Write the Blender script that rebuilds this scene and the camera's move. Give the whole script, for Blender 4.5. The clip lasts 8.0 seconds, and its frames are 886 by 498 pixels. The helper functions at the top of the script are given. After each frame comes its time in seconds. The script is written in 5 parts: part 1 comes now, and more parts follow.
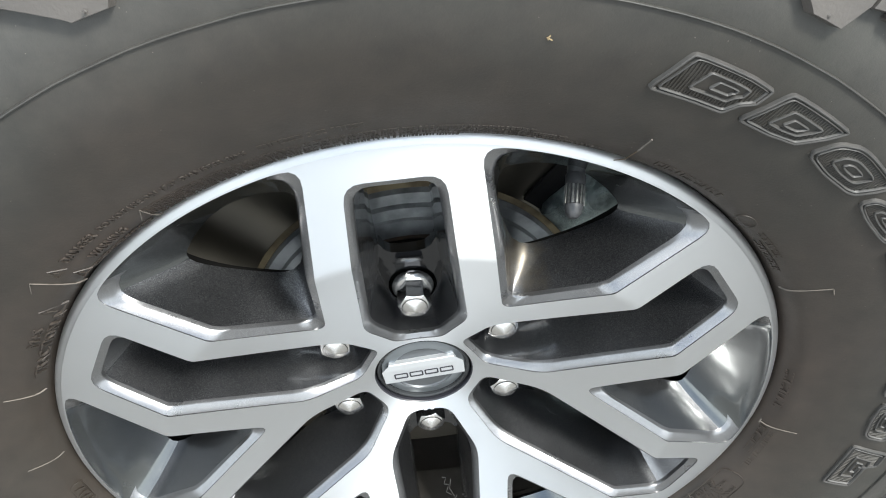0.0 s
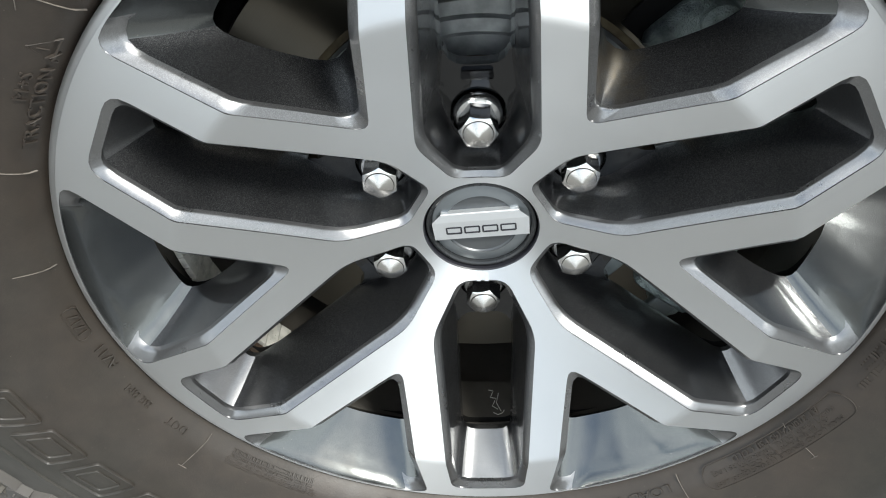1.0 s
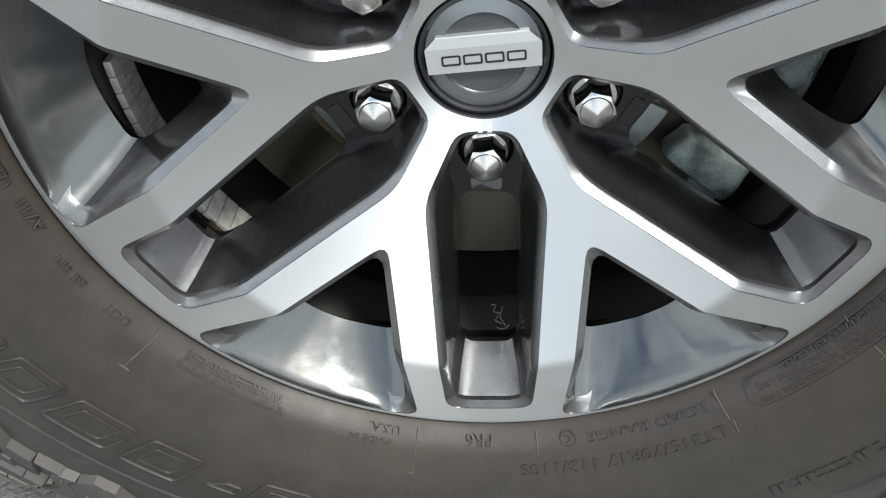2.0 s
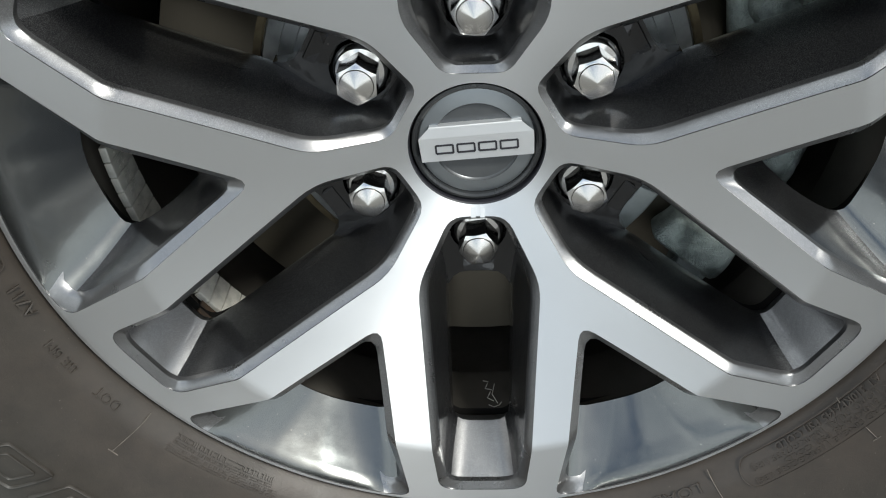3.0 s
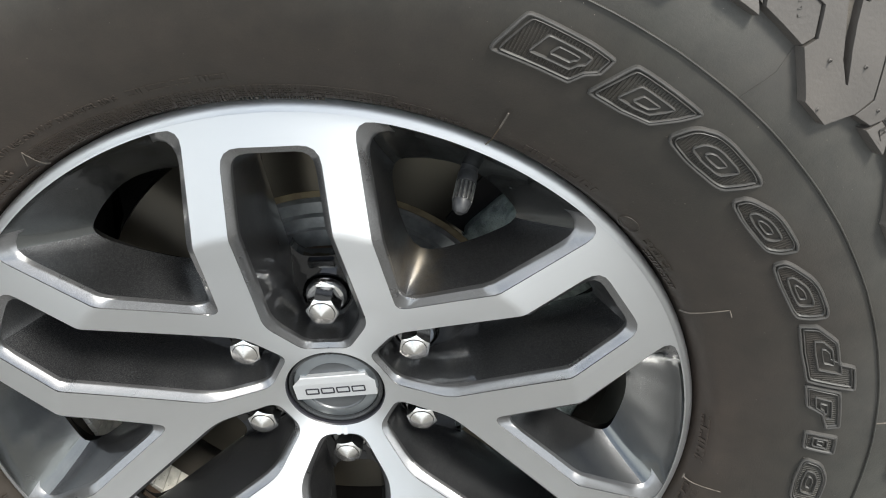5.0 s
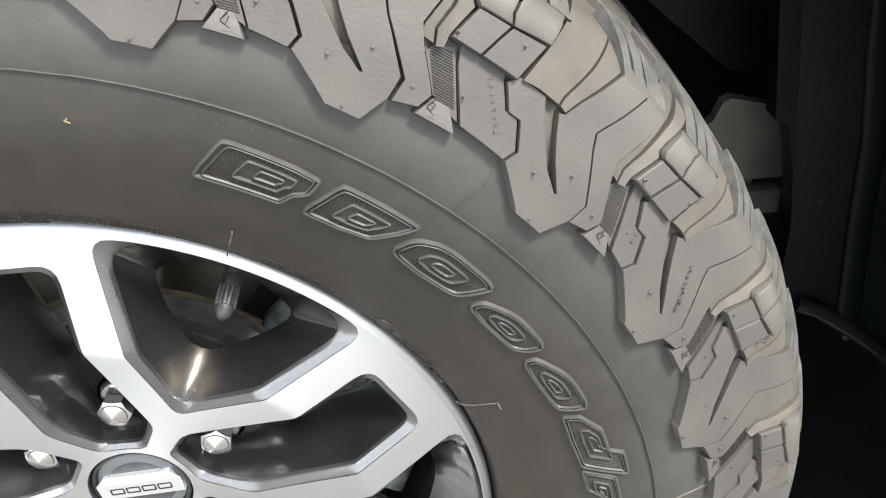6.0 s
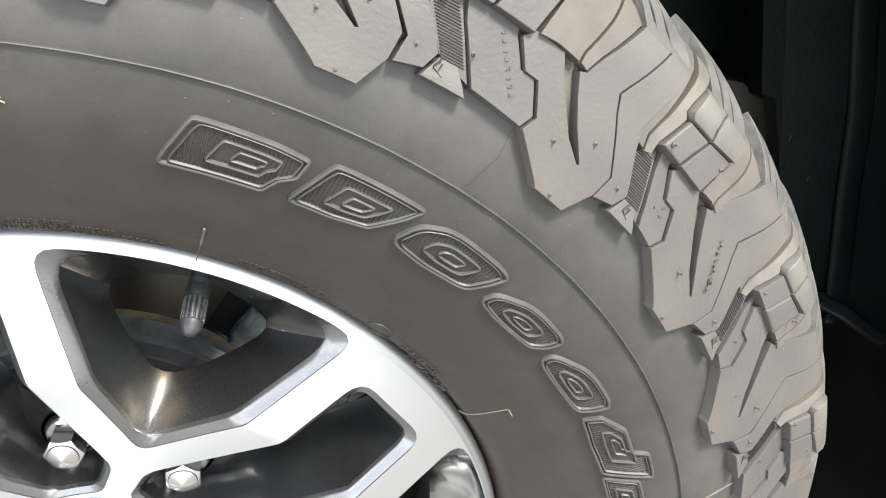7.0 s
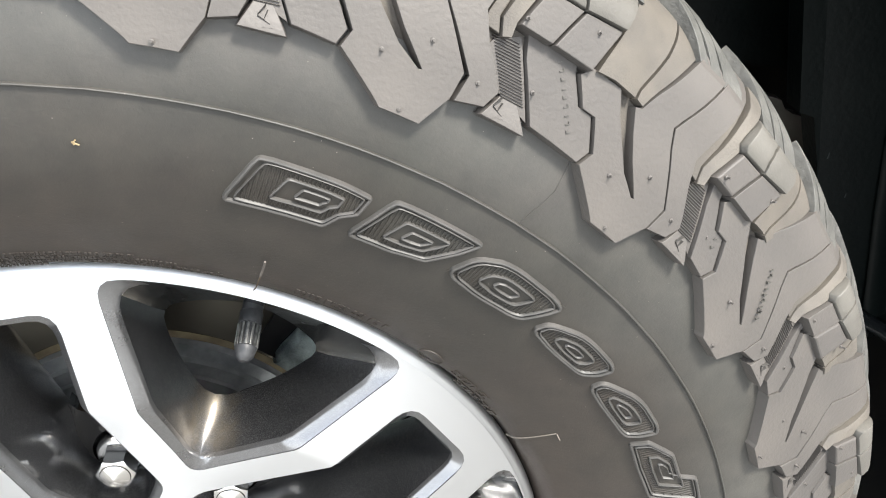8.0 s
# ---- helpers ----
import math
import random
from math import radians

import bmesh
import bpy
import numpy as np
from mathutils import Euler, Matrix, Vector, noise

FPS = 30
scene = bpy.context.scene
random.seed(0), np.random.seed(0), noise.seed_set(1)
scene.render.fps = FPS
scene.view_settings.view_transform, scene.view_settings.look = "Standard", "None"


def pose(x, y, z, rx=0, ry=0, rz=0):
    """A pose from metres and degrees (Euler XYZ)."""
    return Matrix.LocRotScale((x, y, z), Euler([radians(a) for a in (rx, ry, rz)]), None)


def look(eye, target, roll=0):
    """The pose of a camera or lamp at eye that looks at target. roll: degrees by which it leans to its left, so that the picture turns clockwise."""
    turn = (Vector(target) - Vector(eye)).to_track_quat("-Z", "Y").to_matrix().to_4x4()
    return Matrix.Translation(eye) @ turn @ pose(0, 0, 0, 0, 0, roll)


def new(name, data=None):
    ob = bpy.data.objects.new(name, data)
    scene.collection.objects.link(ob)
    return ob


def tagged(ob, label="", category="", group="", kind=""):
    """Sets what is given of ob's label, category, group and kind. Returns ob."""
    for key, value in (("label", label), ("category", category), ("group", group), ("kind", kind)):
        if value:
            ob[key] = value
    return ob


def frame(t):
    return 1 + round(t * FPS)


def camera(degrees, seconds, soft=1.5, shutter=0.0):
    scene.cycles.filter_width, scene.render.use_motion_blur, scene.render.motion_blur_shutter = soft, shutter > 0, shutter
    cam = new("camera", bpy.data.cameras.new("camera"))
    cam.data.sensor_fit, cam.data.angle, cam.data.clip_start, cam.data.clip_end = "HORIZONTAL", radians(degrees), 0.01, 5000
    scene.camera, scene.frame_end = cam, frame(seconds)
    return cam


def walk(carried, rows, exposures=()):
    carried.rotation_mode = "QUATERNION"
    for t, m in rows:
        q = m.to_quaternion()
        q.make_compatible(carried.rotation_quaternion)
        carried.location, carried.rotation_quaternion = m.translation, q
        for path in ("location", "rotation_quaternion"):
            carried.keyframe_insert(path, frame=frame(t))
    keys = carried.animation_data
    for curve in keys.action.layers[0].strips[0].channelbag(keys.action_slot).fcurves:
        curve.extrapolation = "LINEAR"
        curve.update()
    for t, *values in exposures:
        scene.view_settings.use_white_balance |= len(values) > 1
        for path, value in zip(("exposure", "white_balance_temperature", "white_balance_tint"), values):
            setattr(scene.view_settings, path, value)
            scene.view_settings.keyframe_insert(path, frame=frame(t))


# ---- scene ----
cam = camera(55.64, 8.0, 1.05)
ROWS = [
    (0.0, 0.0130, -0.3733, 0.9114, -1.43, -44.15, -5.65),
    (0.5, 0.0047, -0.3600, 0.8365, 2.44, -44.08, -4.51),
    (1.0, 0.0060, -0.3822, 0.7659, 4.50, -42.66, -4.17),
    (1.5, 0.0018, -0.3942, 0.6742, 5.00, -41.24, -4.02),
    (1.7, 0.0047, -0.3919, 0.6482, 4.71, -40.43, -3.73),
    (2.8, 0.0009, -0.3756, 0.6108, 4.36, -37.18, -3.14),
    (3.0, 0.0002, -0.3762, 0.6414, 3.04, -36.31, -2.75),
    (3.5, 0.0185, -0.3710, 0.7381, 3.70, -37.27, -4.01),
    (4.0, 0.0242, -0.3940, 0.7850, 3.36, -35.98, -3.98),
    (4.2, 0.0234, -0.4034, 0.8036, 1.93, -35.45, -3.48),
    (5.3, 0.1607, -0.4305, 0.8641, 4.63, -33.80, -4.68),
    (5.5, 0.1876, -0.4252, 0.8795, 4.79, -33.25, -4.88),
    (6.0, 0.2189, -0.3998, 0.8704, -0.14, -33.63, -4.81),
    (6.5, 0.1960, -0.3779, 0.8367, -5.53, -34.03, -4.47),
    (7.0, 0.1871, -0.3624, 0.8352, -5.75, -32.89, -5.00),
    (7.5, 0.1906, -0.3649, 0.8242, -4.47, -33.03, -5.75),
    (8.0, 0.1728, -0.3582, 0.8502, -4.41, -32.73, -5.84),
]
EXPOSURE = [(0.0, 1.62, 6350, 5), (0.5, 1.35, 6300, 4), (1.0, 1.19, 6400, 4), (1.7, 1.03, 6380, 4), (2.8, 0.73, 6450, 4), (3.5, 0.99, 6450, 4), (4.2, 1.22, 6450, 5), (5.5, 1.4, 6650, 7), (6.0, 1.92, 6650, 8), (6.5, 2.22, 6650, 8), (7.0, 2.24, 6650, 8), (8.0, 2.2, 6650, 8)]
walk(cam, [(t, pose(x, y, z, 90 + pitch, 0, yaw) @ pose(0, 0, 0, 0, 0, roll)) for t, x, y, z, yaw, pitch, roll in ROWS], EXPOSURE)

# ---- world and sun ----
import collections
from mathutils import geometry

SUN_EL, SUN_AZ = 52.0, 136.0   # azimuth: clockwise from +y
world = bpy.data.worlds.new("sky")
scene.world = world
world.use_nodes = True
wn, wl = world.node_tree.nodes, world.node_tree.links
wn.clear()
sky = wn.new("ShaderNodeTexSky")
sky.sky_type, sky.sun_disc = "NISHITA", False
sky.sun_elevation, sky.sun_rotation = radians(SUN_EL), radians(SUN_AZ)
sky.air_density, sky.dust_density = 1.2, 2.5
tc = wn.new("ShaderNodeTexCoord")
mp = wn.new("ShaderNodeMapping")
mp.inputs["Scale"].default_value = (1.0, 1.0, 2.2)
nz = wn.new("ShaderNodeTexNoise")
nz.inputs["Scale"].default_value, nz.inputs["Detail"].default_value, nz.inputs["Roughness"].default_value = 2.2, 7.0, 0.6
rp = wn.new("ShaderNodeValToRGB")
rp.color_ramp.elements[0].position, rp.color_ramp.elements[1].position = 0.40, 0.60
mx = wn.new("ShaderNodeMix")
mx.data_type = "RGBA"
mx.inputs["B"].default_value = (9.8, 10.2, 10.8, 1)
bg = wn.new("ShaderNodeBackground")
bg.inputs["Strength"].default_value = 0.092
wo = wn.new("ShaderNodeOutputWorld")
wl.new(tc.outputs["Generated"], mp.inputs["Vector"])
wl.new(mp.outputs["Vector"], nz.inputs["Vector"])
wl.new(nz.outputs["Fac"], rp.inputs["Fac"])
sx = wn.new("ShaderNodeSeparateXYZ")
hz = wn.new("ShaderNodeMapRange")
hz.inputs["From Min"].default_value, hz.inputs["From Max"].default_value = 0.05, 0.42
hz.inputs["To Min"].default_value, hz.inputs["To Max"].default_value = 0.95, 0.0
mxx = wn.new("ShaderNodeMath")
mxx.operation = "MAXIMUM"
wl.new(tc.outputs["Generated"], sx.inputs[0])
wl.new(sx.outputs["Z"], hz.inputs["Value"])
wl.new(hz.outputs["Result"], mxx.inputs[0])
wl.new(rp.outputs["Color"], mxx.inputs[1])
wl.new(mxx.outputs[0], mx.inputs["Factor"])
wl.new(sky.outputs["Color"], mx.inputs["A"])
wl.new(mx.outputs["Result"], bg.inputs["Color"])
wl.new(bg.outputs["Background"], wo.inputs["Surface"])

sun = new("sun", bpy.data.lights.new("sun", "SUN"))
sun.data.energy, sun.data.angle, sun.data.color = 2.1, radians(13), (1.0, 0.97, 0.93)
az, el = radians(SUN_AZ), radians(SUN_EL)
sun.matrix_world = look((math.sin(az) * math.cos(el) * 20, math.cos(az) * math.cos(el) * 20, math.sin(el) * 20), (0, 0, 0))


# ---- materials ----
def material(name, color, rough=0.5, metal=0.0, second=None, scale=20.0, spread=(0.4, 0.65), bump=0.0, bump_scale=300.0, rough_var=0.0, coat=0.0, spec=0.5):
    """A principled material: two colours mixed by a broad noise, a fine relief, a roughness that varies."""
    m = bpy.data.materials.new(name)
    m.use_nodes = True
    n, l = m.node_tree.nodes, m.node_tree.links
    b = n["Principled BSDF"]
    b.inputs["Base Color"].default_value = (*color, 1)
    b.inputs["Roughness"].default_value, b.inputs["Metallic"].default_value = rough, metal
    b.inputs["Coat Weight"].default_value, b.inputs["Coat Roughness"].default_value = coat, 0.05
    b.inputs["Specular IOR Level"].default_value = spec
    t = n.new("ShaderNodeTexCoord")
    if second or rough_var:
        z = n.new("ShaderNodeTexNoise")
        z.inputs["Scale"].default_value, z.inputs["Detail"].default_value = scale, 6.0
        l.new(t.outputs["Object"], z.inputs["Vector"])
        r = n.new("ShaderNodeValToRGB")
        r.color_ramp.elements[0].position, r.color_ramp.elements[1].position = spread
        l.new(z.outputs["Fac"], r.inputs["Fac"])
        if second:
            x = n.new("ShaderNodeMix")
            x.data_type = "RGBA"
            x.inputs["A"].default_value, x.inputs["B"].default_value = (*color, 1), (*second, 1)
            l.new(r.outputs["Color"], x.inputs["Factor"])
            l.new(x.outputs["Result"], b.inputs["Base Color"])
        if rough_var:
            q = n.new("ShaderNodeMapRange")
            q.inputs["To Min"].default_value, q.inputs["To Max"].default_value = rough - rough_var, rough + rough_var
            l.new(z.outputs["Fac"], q.inputs["Value"])
            l.new(q.outputs["Result"], b.inputs["Roughness"])
    if bump:
        z2 = n.new("ShaderNodeTexNoise")
        z2.inputs["Scale"].default_value, z2.inputs["Detail"].default_value = bump_scale, 4.0
        l.new(t.outputs["Object"], z2.inputs["Vector"])
        u = n.new("ShaderNodeBump")
        u.inputs["Strength"].default_value, u.inputs["Distance"].default_value = bump, 0.001
        l.new(z2.outputs["Fac"], u.inputs["Height"])
        l.new(u.outputs["Normal"], b.inputs["Normal"])
    return m


def radius_of(m):
    """A node that gives the distance from the wheel's axis (the object's y axis)."""
    n, l = m.node_tree.nodes, m.node_tree.links
    t = n.new("ShaderNodeTexCoord")
    s = n.new("ShaderNodeSeparateXYZ")
    c = n.new("ShaderNodeCombineXYZ")
    v = n.new("ShaderNodeVectorMath")
    v.operation = "LENGTH"
    l.new(t.outputs["Object"], s.inputs[0])
    l.new(s.outputs["X"], c.inputs["X"])
    l.new(s.outputs["Z"], c.inputs["Z"])
    l.new(c.outputs[0], v.inputs[0])
    return v.outputs["Value"]


def machined(name, color, rough, lines=0.05, fine=2600.0, stretch=0.45):
    """Aluminium turned on a lathe: fine rings round the axis, stretched highlights."""
    m = material(name, color, rough, 1.0, rough_var=0.05, scale=30)
    n, l = m.node_tree.nodes, m.node_tree.links
    b = n["Principled BSDF"]
    z = n.new("ShaderNodeTexNoise")
    z.noise_dimensions = "1D"
    z.inputs["Scale"].default_value, z.inputs["Detail"].default_value = fine, 2.0
    l.new(radius_of(m), z.inputs["W"])
    u = n.new("ShaderNodeBump")
    u.inputs["Strength"].default_value, u.inputs["Distance"].default_value = lines, 0.0005
    l.new(z.outputs["Fac"], u.inputs["Height"])
    l.new(u.outputs["Normal"], b.inputs["Normal"])
    b.inputs["Anisotropic"].default_value = stretch
    b.inputs["Anisotropic Rotation"].default_value = 0.25
    tg = n.new("ShaderNodeTangent")
    tg.direction_type, tg.axis = "RADIAL", "Y"
    l.new(tg.outputs[0], b.inputs["Tangent"])
    return m


def flaked(name, dark, light, rough, metal, coat=1.0, uneven=0.05, stain=None):
    """Metallic paint with fine flakes under a clear coat; stain: x, z and reach of a brown stain."""
    m = material(name, dark, rough, metal, coat=coat, bump=0.006, bump_scale=1500)
    n, l = m.node_tree.nodes, m.node_tree.links
    b = n["Principled BSDF"]
    t = n.new("ShaderNodeTexCoord")
    v = n.new("ShaderNodeTexVoronoi")
    v.inputs["Scale"].default_value = 5200.0
    l.new(t.outputs["Object"], v.inputs["Vector"])
    s = n.new("ShaderNodeSeparateColor")
    l.new(v.outputs["Color"], s.inputs[0])
    r = n.new("ShaderNodeValToRGB")
    r.color_ramp.elements[0].position, r.color_ramp.elements[1].position = 0.55, 1.0
    r.color_ramp.elements[0].color, r.color_ramp.elements[1].color = (*dark, 1), (*light, 1)
    l.new(s.outputs[0], r.inputs["Fac"])
    # soft unevenness of the casting
    zb = n.new("ShaderNodeTexNoise")
    zb.inputs["Scale"].default_value, zb.inputs["Detail"].default_value = 55.0, 2.0
    l.new(t.outputs["Object"], zb.inputs["Vector"])
    ub = n.new("ShaderNodeBump")
    ub.inputs["Strength"].default_value, ub.inputs["Distance"].default_value = uneven, 0.003
    l.new(zb.outputs["Fac"], ub.inputs["Height"])
    l.new(n["Bump"].outputs["Normal"], ub.inputs["Normal"])
    l.new(ub.outputs["Normal"], b.inputs["Normal"])
    l.new(ub.outputs["Normal"], b.inputs["Coat Normal"])
    # a few dust specks
    v2 = n.new("ShaderNodeTexVoronoi")
    v2.inputs["Scale"].default_value = 380.0
    l.new(t.outputs["Object"], v2.inputs["Vector"])
    s2 = n.new("ShaderNodeSeparateColor")
    l.new(v2.outputs["Color"], s2.inputs[0])
    near, rare, both = (n.new("ShaderNodeMath") for _ in range(3))
    near.operation, near.inputs[1].default_value = "LESS_THAN", 0.11
    rare.operation, rare.inputs[1].default_value = "GREATER_THAN", 0.90
    both.operation = "MULTIPLY"
    l.new(v2.outputs["Distance"], near.inputs[0])
    l.new(s2.outputs[0], rare.inputs[0])
    l.new(near.outputs[0], both.inputs[0])
    l.new(rare.outputs[0], both.inputs[1])
    x = n.new("ShaderNodeMix")
    x.data_type = "RGBA"
    x.inputs["B"].default_value = (0.34, 0.32, 0.29, 1)
    l.new(both.outputs[0], x.inputs["Factor"])
    l.new(r.outputs["Color"], x.inputs["A"])
    if stain:
        sp = n.new("ShaderNodeSeparateXYZ")
        cb = n.new("ShaderNodeCombineXYZ")
        away = n.new("ShaderNodeVectorMath")
        away.operation, away.inputs[1].default_value = "DISTANCE", (stain[0], 0, stain[1])
        l.new(t.outputs["Object"], sp.inputs[0])
        l.new(sp.outputs["X"], cb.inputs["X"])
        l.new(sp.outputs["Z"], cb.inputs["Z"])
        l.new(cb.outputs[0], away.inputs[0])
        near_by = n.new("ShaderNodeMapRange")
        near_by.inputs["From Min"].default_value, near_by.inputs["From Max"].default_value = stain[2], 0.0
        near_by.inputs["To Min"].default_value, near_by.inputs["To Max"].default_value = -0.25, 0.55
        l.new(away.outputs["Value"], near_by.inputs["Value"])
        blot = n.new("ShaderNodeTexNoise")
        blot.inputs["Scale"].default_value, blot.inputs["Detail"].default_value, blot.inputs["Roughness"].default_value = 160.0, 8.0, 0.7
        l.new(t.outputs["Object"], blot.inputs["Vector"])
        add = n.new("ShaderNodeMath")
        add.operation = "ADD"
        l.new(near_by.outputs["Result"], add.inputs[0])
        l.new(blot.outputs["Fac"], add.inputs[1])
        rise = n.new("ShaderNodeMapRange")
        rise.inputs["From Min"].default_value, rise.inputs["From Max"].default_value = 0.52, 0.95
        rise.inputs["To Max"].default_value = 0.65
        l.new(add.outputs[0], rise.inputs["Value"])
        brown = n.new("ShaderNodeMix")
        brown.data_type = "RGBA"
        brown.inputs["B"].default_value = (0.17, 0.142, 0.102, 1)
        l.new(rise.outputs["Result"], brown.inputs["Factor"])
        l.new(x.outputs["Result"], brown.inputs["A"])
        x = brown
    l.new(x.outputs["Result"], b.inputs["Base Color"])
    # thin film of dust: the gloss varies
    z = n.new("ShaderNodeTexNoise")
    z.inputs["Scale"].default_value, z.inputs["Detail"].default_value, z.inputs["Roughness"].default_value = 35.0, 8.0, 0.7
    l.new(t.outputs["Object"], z.inputs["Vector"])
    g = n.new("ShaderNodeMapRange")
    g.inputs["From Min"].default_value, g.inputs["From Max"].default_value = 0.3, 0.7
    g.inputs["To Min"].default_value, g.inputs["To Max"].default_value = rough - 0.07, rough + 0.10
    l.new(z.outputs["Fac"], g.inputs["Value"])
    l.new(g.outputs["Result"], b.inputs["Roughness"])
    return m


def rubber_material():
    """Tyre rubber: grey-black, browned towards the rim, dusty and tan towards the tread, with fine grain."""
    m = material("rubber", (0.05, 0.05, 0.05), 0.62, 0.0, bump=0.22, bump_scale=650, spec=0.5)
    grain = m.node_tree.nodes["Noise Texture"]
    grain.inputs["Detail"].default_value, grain.inputs["Roughness"].default_value = 9.0, 0.72
    n, l = m.node_tree.nodes, m.node_tree.links
    b = n["Principled BSDF"]
    rad = radius_of(m)
    t = n.new("ShaderNodeTexCoord")
    z = n.new("ShaderNodeTexNoise")
    z.inputs["Scale"].default_value, z.inputs["Detail"].default_value = 9.0, 6.0
    l.new(t.outputs["Object"], z.inputs["Vector"])
    a = n.new("ShaderNodeMath")
    a.operation = "MULTIPLY_ADD"
    a.inputs[1].default_value, a.inputs[2].default_value = 0.08, -0.04
    l.new(z.outputs["Fac"], a.inputs[0])
    s = n.new("ShaderNodeMath")
    s.operation = "ADD"
    l.new(rad, s.inputs[0])
    l.new(a.outputs[0], s.inputs[1])
    q = n.new("ShaderNodeMapRange")
    q.inputs["From Min"].default_value, q.inputs["From Max"].default_value = 0.24, 0.44
    l.new(s.outputs[0], q.inputs["Value"])
    r = n.new("ShaderNodeValToRGB")
    cr = r.color_ramp
    cr.elements[0].position, cr.elements[0].color = 0.0, (0.0355, 0.0272, 0.0218, 1)
    cr.elements[1].position, cr.elements[1].color = 1.0, (0.090, 0.083, 0.074, 1)
    for p, c in ((0.30, (0.0322, 0.0277, 0.0238, 1)), (0.45, (0.0382, 0.0363, 0.0330, 1)), (0.62, (0.0545, 0.0530, 0.0495, 1)), (0.84, (0.076, 0.071, 0.065, 1))):
        e = cr.elements.new(p)
        e.color = c
    l.new(q.outputs["Result"], r.inputs["Fac"])
    z2 = n.new("ShaderNodeTexNoise")
    z2.inputs["Scale"].default_value, z2.inputs["Detail"].default_value, z2.inputs["Roughness"].default_value = 60.0, 8.0, 0.7
    l.new(t.outputs["Object"], z2.inputs["Vector"])
    r2 = n.new("ShaderNodeValToRGB")
    r2.color_ramp.elements[0].position, r2.color_ramp.elements[1].position = 0.3, 0.75
    r2.color_ramp.elements[0].color, r2.color_ramp.elements[1].color = (0.78, 0.78, 0.79, 1), (1.22, 1.20, 1.17, 1)
    l.new(z2.outputs["Fac"], r2.inputs["Fac"])
    x = n.new("ShaderNodeMix")
    x.data_type, x.blend_type = "RGBA", "MULTIPLY"
    x.inputs["Factor"].default_value = 1.0
    l.new(r.outputs["Color"], x.inputs["A"])
    l.new(r2.outputs["Color"], x.inputs["B"])
    z4 = n.new("ShaderNodeTexNoise")
    z4.inputs["Scale"].default_value, z4.inputs["Detail"].default_value, z4.inputs["Roughness"].default_value = 6.5, 9.0, 0.62
    l.new(t.outputs["Object"], z4.inputs["Vector"])
    r4 = n.new("ShaderNodeValToRGB")
    r4.color_ramp.elements[0].position, r4.color_ramp.elements[1].position = 0.36, 0.66
    r4.color_ramp.elements[0].color, r4.color_ramp.elements[1].color = (0.82, 0.87, 0.84, 1), (1.15, 1.11, 1.08, 1)
    l.new(z4.outputs["Fac"], r4.inputs["Fac"])
    x4 = n.new("ShaderNodeMix")
    x4.data_type, x4.blend_type = "RGBA", "MULTIPLY"
    x4.inputs["Factor"].default_value = 1.0
    l.new(x.outputs["Result"], x4.inputs["A"])
    l.new(r4.outputs["Color"], x4.inputs["B"])
    x = x4
    # scattered dust specks
    vo = n.new("ShaderNodeTexVoronoi")
    vo.inputs["Scale"].default_value = 420.0
    l.new(t.outputs["Object"], vo.inputs["Vector"])
    sp = n.new("ShaderNodeSeparateColor")
    l.new(vo.outputs["Color"], sp.inputs[0])
    near = n.new("ShaderNodeMath")
    near.operation, near.inputs[1].default_value = "LESS_THAN", 0.10
    l.new(vo.outputs["Distance"], near.inputs[0])
    rare = n.new("ShaderNodeMath")
    rare.operation, rare.inputs[1].default_value = "GREATER_THAN", 0.92
    l.new(sp.outputs[0], rare.inputs[0])
    both = n.new("ShaderNodeMath")
    both.operation = "MULTIPLY"
    l.new(near.outputs[0], both.inputs[0])
    l.new(rare.outputs[0], both.inputs[1])
    fade = n.new("ShaderNodeMath")
    fade.operation = "MULTIPLY"
    l.new(both.outputs[0], fade.inputs[0])
    l.new(sp.outputs[1], fade.inputs[1])
    y = n.new("ShaderNodeMix")
    y.data_type = "RGBA"
    y.inputs["B"].default_value = (0.17, 0.155, 0.13, 1)
    l.new(fade.outputs[0], y.inputs["Factor"])
    l.new(x.outputs["Result"], y.inputs["A"])
    l.new(y.outputs["Result"], b.inputs["Base Color"])
    # scuffs: the gloss varies in smears
    z3 = n.new("ShaderNodeTexNoise")
    z3.inputs["Scale"].default_value, z3.inputs["Detail"].default_value = 22.0, 5.0
    l.new(t.outputs["Object"], z3.inputs["Vector"])
    g = n.new("ShaderNodeMapRange")
    g.inputs["From Min"].default_value, g.inputs["From Max"].default_value = 0.3, 0.7
    g.inputs["To Min"].default_value, g.inputs["To Max"].default_value = 0.38, 0.62
    l.new(z3.outputs["Fac"], g.inputs["Value"])
    l.new(g.outputs["Result"], b.inputs["Roughness"])
    return m


MACHINED = machined("machined_aluminium", (0.75, 0.76, 0.77), 0.46, 0.05, 2600.0, 0.72)
CHARCOAL = flaked("charcoal_metallic_paint", (0.068, 0.069, 0.073), (0.29, 0.29, 0.297), 0.35, 0.92, 1.0, 0.05, (0.069, 0.1195, 0.026))
FLAKED_GREY = flaked("grey_metallic_paint", (0.15, 0.15, 0.152), (0.36, 0.36, 0.365), 0.34, 0.92)
SMOOTH_GREY = flaked("smooth_grey_metallic_paint", (0.128, 0.134, 0.132), (0.168, 0.174, 0.171), 0.19, 0.92, 0.5, 0.02)
# blacker copy of the pocket paint: shade at the pocket's bottom put into the colour
SEAT_BLACK = flaked("shaded_pocket_paint", (0.012, 0.012, 0.013), (0.034, 0.034, 0.036), 0.16, 0.9, 1.0, 0.3)
